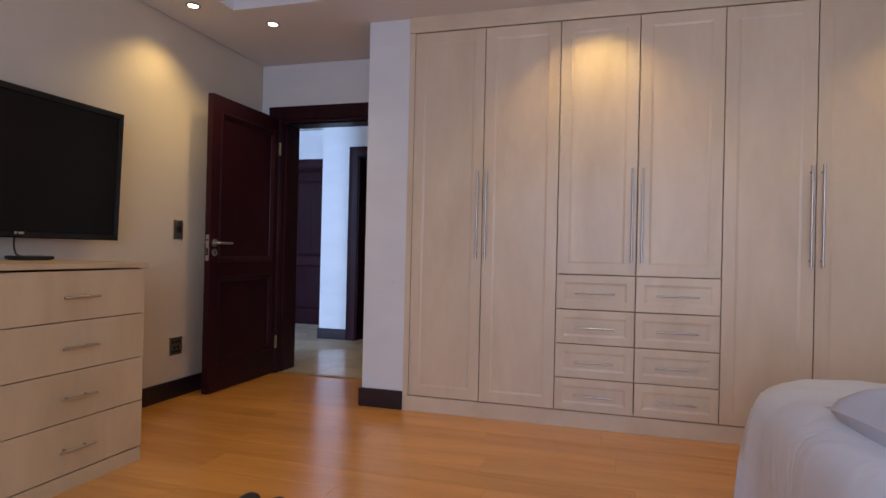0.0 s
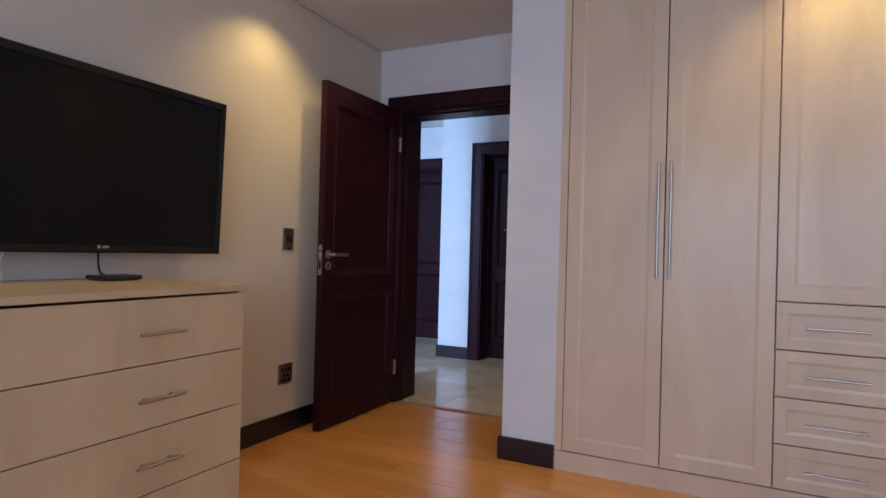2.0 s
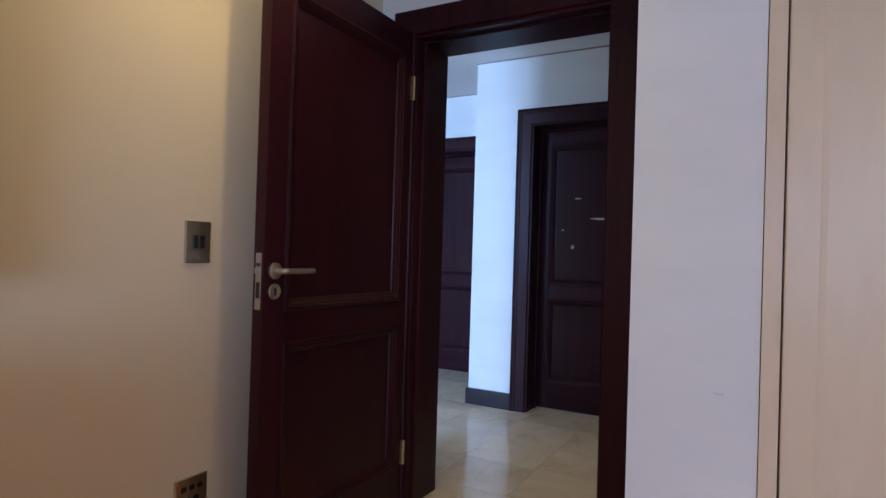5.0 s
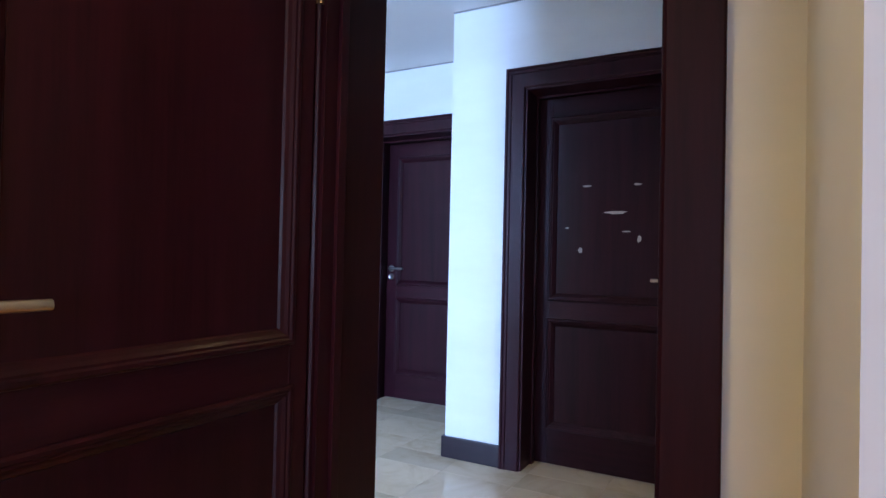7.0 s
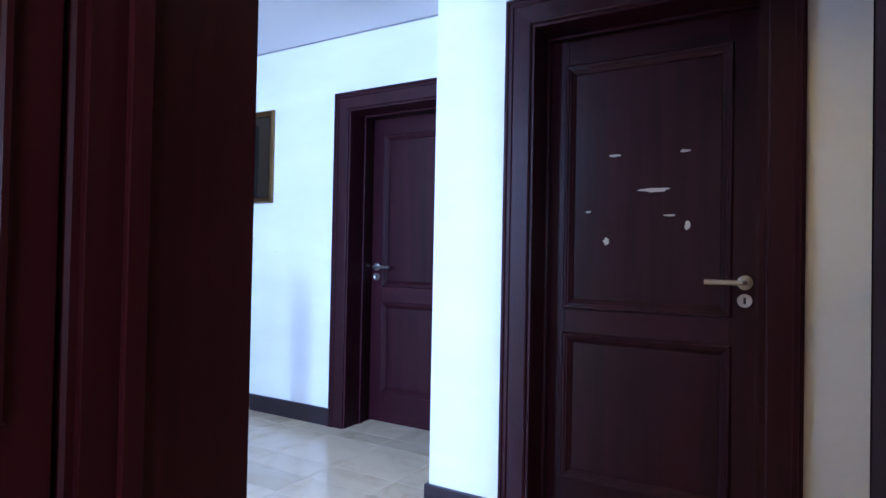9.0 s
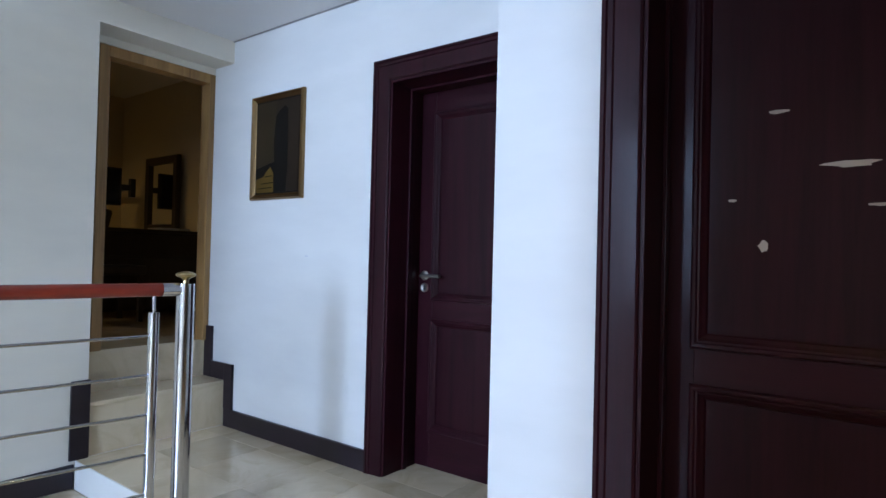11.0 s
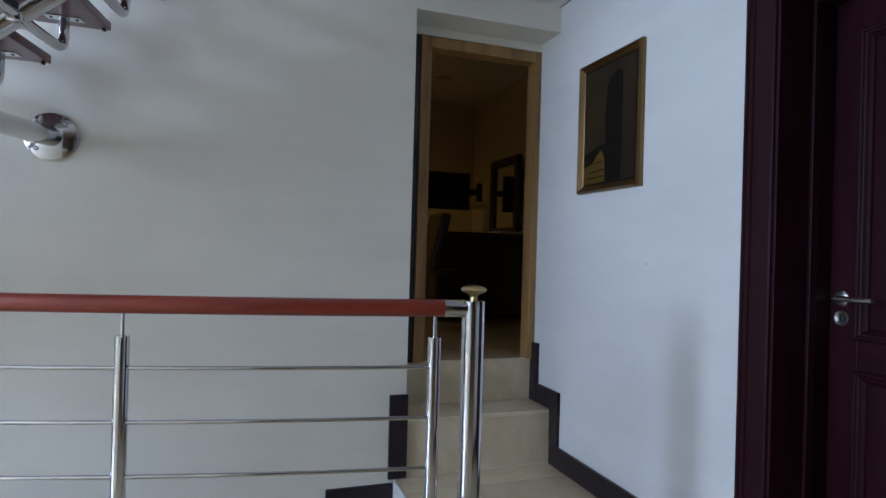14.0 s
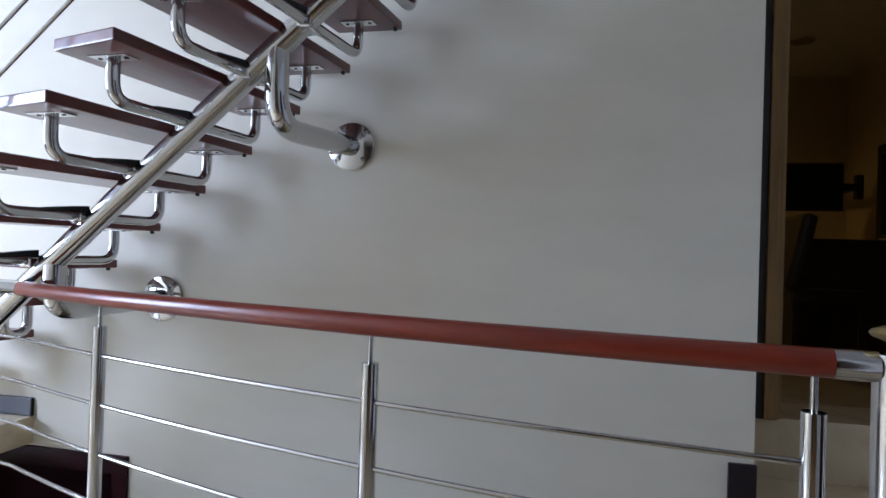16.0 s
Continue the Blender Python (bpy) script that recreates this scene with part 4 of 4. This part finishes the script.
# ---- stair window ----
win = thing("stair_window", (-0.92, HALL_Y0 - 0.1, 0.45), "tall dark-framed stair window", "window", kind="structure")
part("window_frame", moulding(-1.42, -0.42, 0.45, 4.2, [(0, 0), (0, 0.05), (0.06, 0.05), (0.06, 0)], lambda u, v, h: (u, HALL_Y0 - 0.15 + h, v)), MAHOGANY, win)
for x in (-0.92,):
    part("mullion", box(x - 0.02, x + 0.02, HALL_Y0 - 0.15, HALL_Y0 - 0.10, 0.51, 4.14, 0.003), MAHOGANY, win)
win = thing("bedroom_window", (2.9, BED_Y0 - 0.1, 0.7), "wide white-framed bedroom window", "window", kind="structure")
part("window_frame", moulding(1.4, 4.4, 0.7, 2.2, [(0, 0), (0, 0.05), (0.06, 0.05), (0.06, 0)], lambda u, v, h: (u, BED_Y0 - 0.15 + h, v)), WHITE_PLASTIC, win)
part("mullion", box(2.88, 2.92, BED_Y0 - 0.15, BED_Y0 - 0.10, 0.76, 2.14, 0.003), WHITE_PLASTIC, win)

# ---- far room furniture ----
F0 = 0.532
dresser = thing("dresser", (-5.0, 2.95, F0), "black-brown wooden dresser in the dim far room", "dresser")
part("body", box(-5.95, -4.85, 2.50, 3.47, F0 + 0.05, 1.29, 0.004), DARK_OAK, dresser)
part("top", box(-5.97, -4.83, 2.48, 3.49, 1.29, 1.32, 0.004), DARK_OAK, dresser)
for z in (0.62, 0.85, 1.07):
    part("drawer", box(-4.85, -4.834, 2.53, 3.42, z, z + 0.20, 0.003), DARK_OAK, dresser)
for y in (2.52, 3.40):
    part("foot", box(-5.3, -4.9, y, y + 0.04, F0, F0 + 0.05, 0.003), DARK_OAK, dresser)
lap = part("tray", box(-5.2, -4.95, 3.12, 3.42, 1.32, 1.345, 0.006), GREY_LINEN)
tagged(lap, "flat grey tray lying on the dark dresser", "tray")
mir = thing("dressing_mirror", (-5.53, 3.43, 1.32), "mirror in a black-brown wooden frame on the dresser", "mirror")
part("frame", moulding(-5.86, -5.21, 1.322, 2.115, [(0, -0.022), (0, 0.02), (0.01, 0.028), (0.075, 0.024), (0.082, 0.0), (0.082, -0.022)], lambda u, v, h: (u, 3.43 - h, v)), DARK_OAK, mir)
part("glass", box(-5.785, -5.285, 3.432, 3.438, 1.40, 2.04), MIRROR, mir)
part("back", box(-5.85, -5.22, 3.439, 3.450, 1.33, 2.105, 0.003), DARK_OAK, mir)
tv2 = thing("wall_television", (-6.0, 2.9, 1.63), "black television on a swivel arm in the far room", "television")
part("casing", box(-6.05, -5.99, 2.62, 3.225, 1.60, 2.0, 0.008), BLACK, tv2)
part("screen", box(-5.992, -5.986, 2.64, 3.205, 1.62, 1.98), SCREEN, tv2)
part("arm", boxes((-6.03, -6.0, 3.22, 3.33, 1.77, 1.83), (-6.05, -5.99, 3.32, 3.37, 1.70, 1.90), (-6.6, -6.03, 3.32, 3.36, 1.78, 1.83)), BLACK, tv2, "black swivel arm")
chair = thing("desk_chair", (-4.55, 2.45, F0), "dark upholstered chair in the dim far room", "chair")
bm = box(-4.78, -4.40, 2.28, 2.36, 0.98, 1.46, 0.03)
bmesh.ops.transform(bm, matrix=Matrix.Translation((-4.57, 2.32, 1.0)) @ Matrix.Rotation(radians(-12), 4, "X") @ Matrix.Translation((4.57, -2.32, -1.0)), verts=bm.verts)
part("backrest", bm, DARK_OAK, chair)
part("seat", box(-4.78, -4.36, 2.30, 2.72, 0.92, 1.0, 0.025), DARK_OAK, chair)
for x in (-4.75, -4.40):
    for y in (2.33, 2.68):
        part("leg", box(x - 0.018, x + 0.018, y - 0.018, y + 0.018, F0, 0.93, 0.004), DARK_OAK, chair)
vent = thing("ceiling_speaker", (-5.62, 2.76, 2.9), "small round ceiling fitting in the far room", "ceiling fitting")
part("rim", turned([(0.05, -0.012), (0.085, -0.010), (0.09, 0.0)], (-5.62, 2.76, 2.9)), NICKEL, vent, "", True)
# added warm fill without a fitting, brightens the far room's walls
spot("far_room_lamp", -5.7, 1.75, 2.86, 15, 150)

# ---- pieces of the floors ----
LAM_W, LAM_L = 0.193, 1.29
floor = thing("laminate_floor", (2.6, -3.0, 0), "glossy orange beech laminate floor in planks", "floor", kind="structure")
meshes = {}


def plank(x0, x1, y0, y1, parent, mat, name, thick, gap, chamfer):
    key = (name, round(x1 - x0, 3), round(y1 - y0, 3))
    if key not in meshes:
        w, l = (x1 - x0) / 2 - gap, (y1 - y0) / 2 - gap
        c = chamfer
        mesh = bpy.data.meshes.new(name)
        ring = [(-1, -1), (1, -1), (1, 1), (-1, 1)]
        verts = [(sx * w, sy * l, -thick) for sx, sy in ring] + [(sx * w, sy * l, -c) for sx, sy in ring] + [(sx * (w - c), sy * (l - c), 0) for sx, sy in ring]
        faces = [(8, 9, 10, 11)] + [(a + k, a + (k + 1) % 4, a + 4 + (k + 1) % 4, a + 4 + k) for a in (0, 4) for k in range(4)]
        mesh.from_pydata(verts, [], faces)
        mesh.materials.append(mat)
        meshes[key] = mesh
    ob = new(name, meshes[key])
    ob.parent = parent
    ob.location = Vector(((x0 + x1) / 2, (y0 + y1) / 2, 0)) - parent.location
    return ob


rng = random.Random(4)
y, row = 0.018, 0
while y > BED_Y0 + 0.01:
    y0 = max(y - LAM_W, BED_Y0)
    x = 0.0 - (row * 0.47 % 1) * LAM_L
    while x < BED_X1 - 0.001:
        a, b = max(x, 0.0), min(x + LAM_L, BED_X1)
        if b - a > 0.02:
            plank(a, b, y0, min(y, -0.001) if row == 0 else y, floor, LAMINATE, "plank", 0.012, 0.0004, 0.0009)
        x += LAM_L
    y, row = y0, row + 1
thr = part("door_threshold", box(DOOR_L + 0.024, DOOR_R - 0.024, -0.002, 0.045, -0.012, 0.006, 0.003), PINE)
tagged(thr, "narrow wooden threshold strip in the doorway", "threshold", kind="structure")

TILE = 0.40
tiles = thing("stone_tile_floor", (-0.5, 1.0, 0), "polished beige travertine tile floor", "floor", kind="structure")
for i in range(-16, 12):
    for j in range(-11, 9):
        x0, x1, y0, y1 = i * TILE + 0.1, (i + 1) * TILE + 0.1, j * TILE - 0.03, (j + 1) * TILE - 0.03
        for rx0, rx1, ry0, ry1 in ((VOID_X, HALL_X1, WALL_T, MD_Y), (VOID_X, -WALL_T - 0.012, HALL_Y0, WALL_T), (ST_X, VOID_X, 1.632, FD_Y), (VOID_X, COL_X, MD_Y, FD_Y), (DOOR_L, DOOR_R, 0.046, WALL_T), (MD_L, MD_R, MD_Y, MD_Y + 0.25), (FD_L, FD_R, FD_Y, FD_Y + 0.3)):
            a, b, c, d = max(x0, rx0), min(x1, rx1), max(y0, ry0), min(y1, ry1)
            if b - a > 0.004 and d - c > 0.004:
                plank(a, b, c, d, tiles, TRAVERTINE, "tile", 0.012, 0.0006, 0.0005)
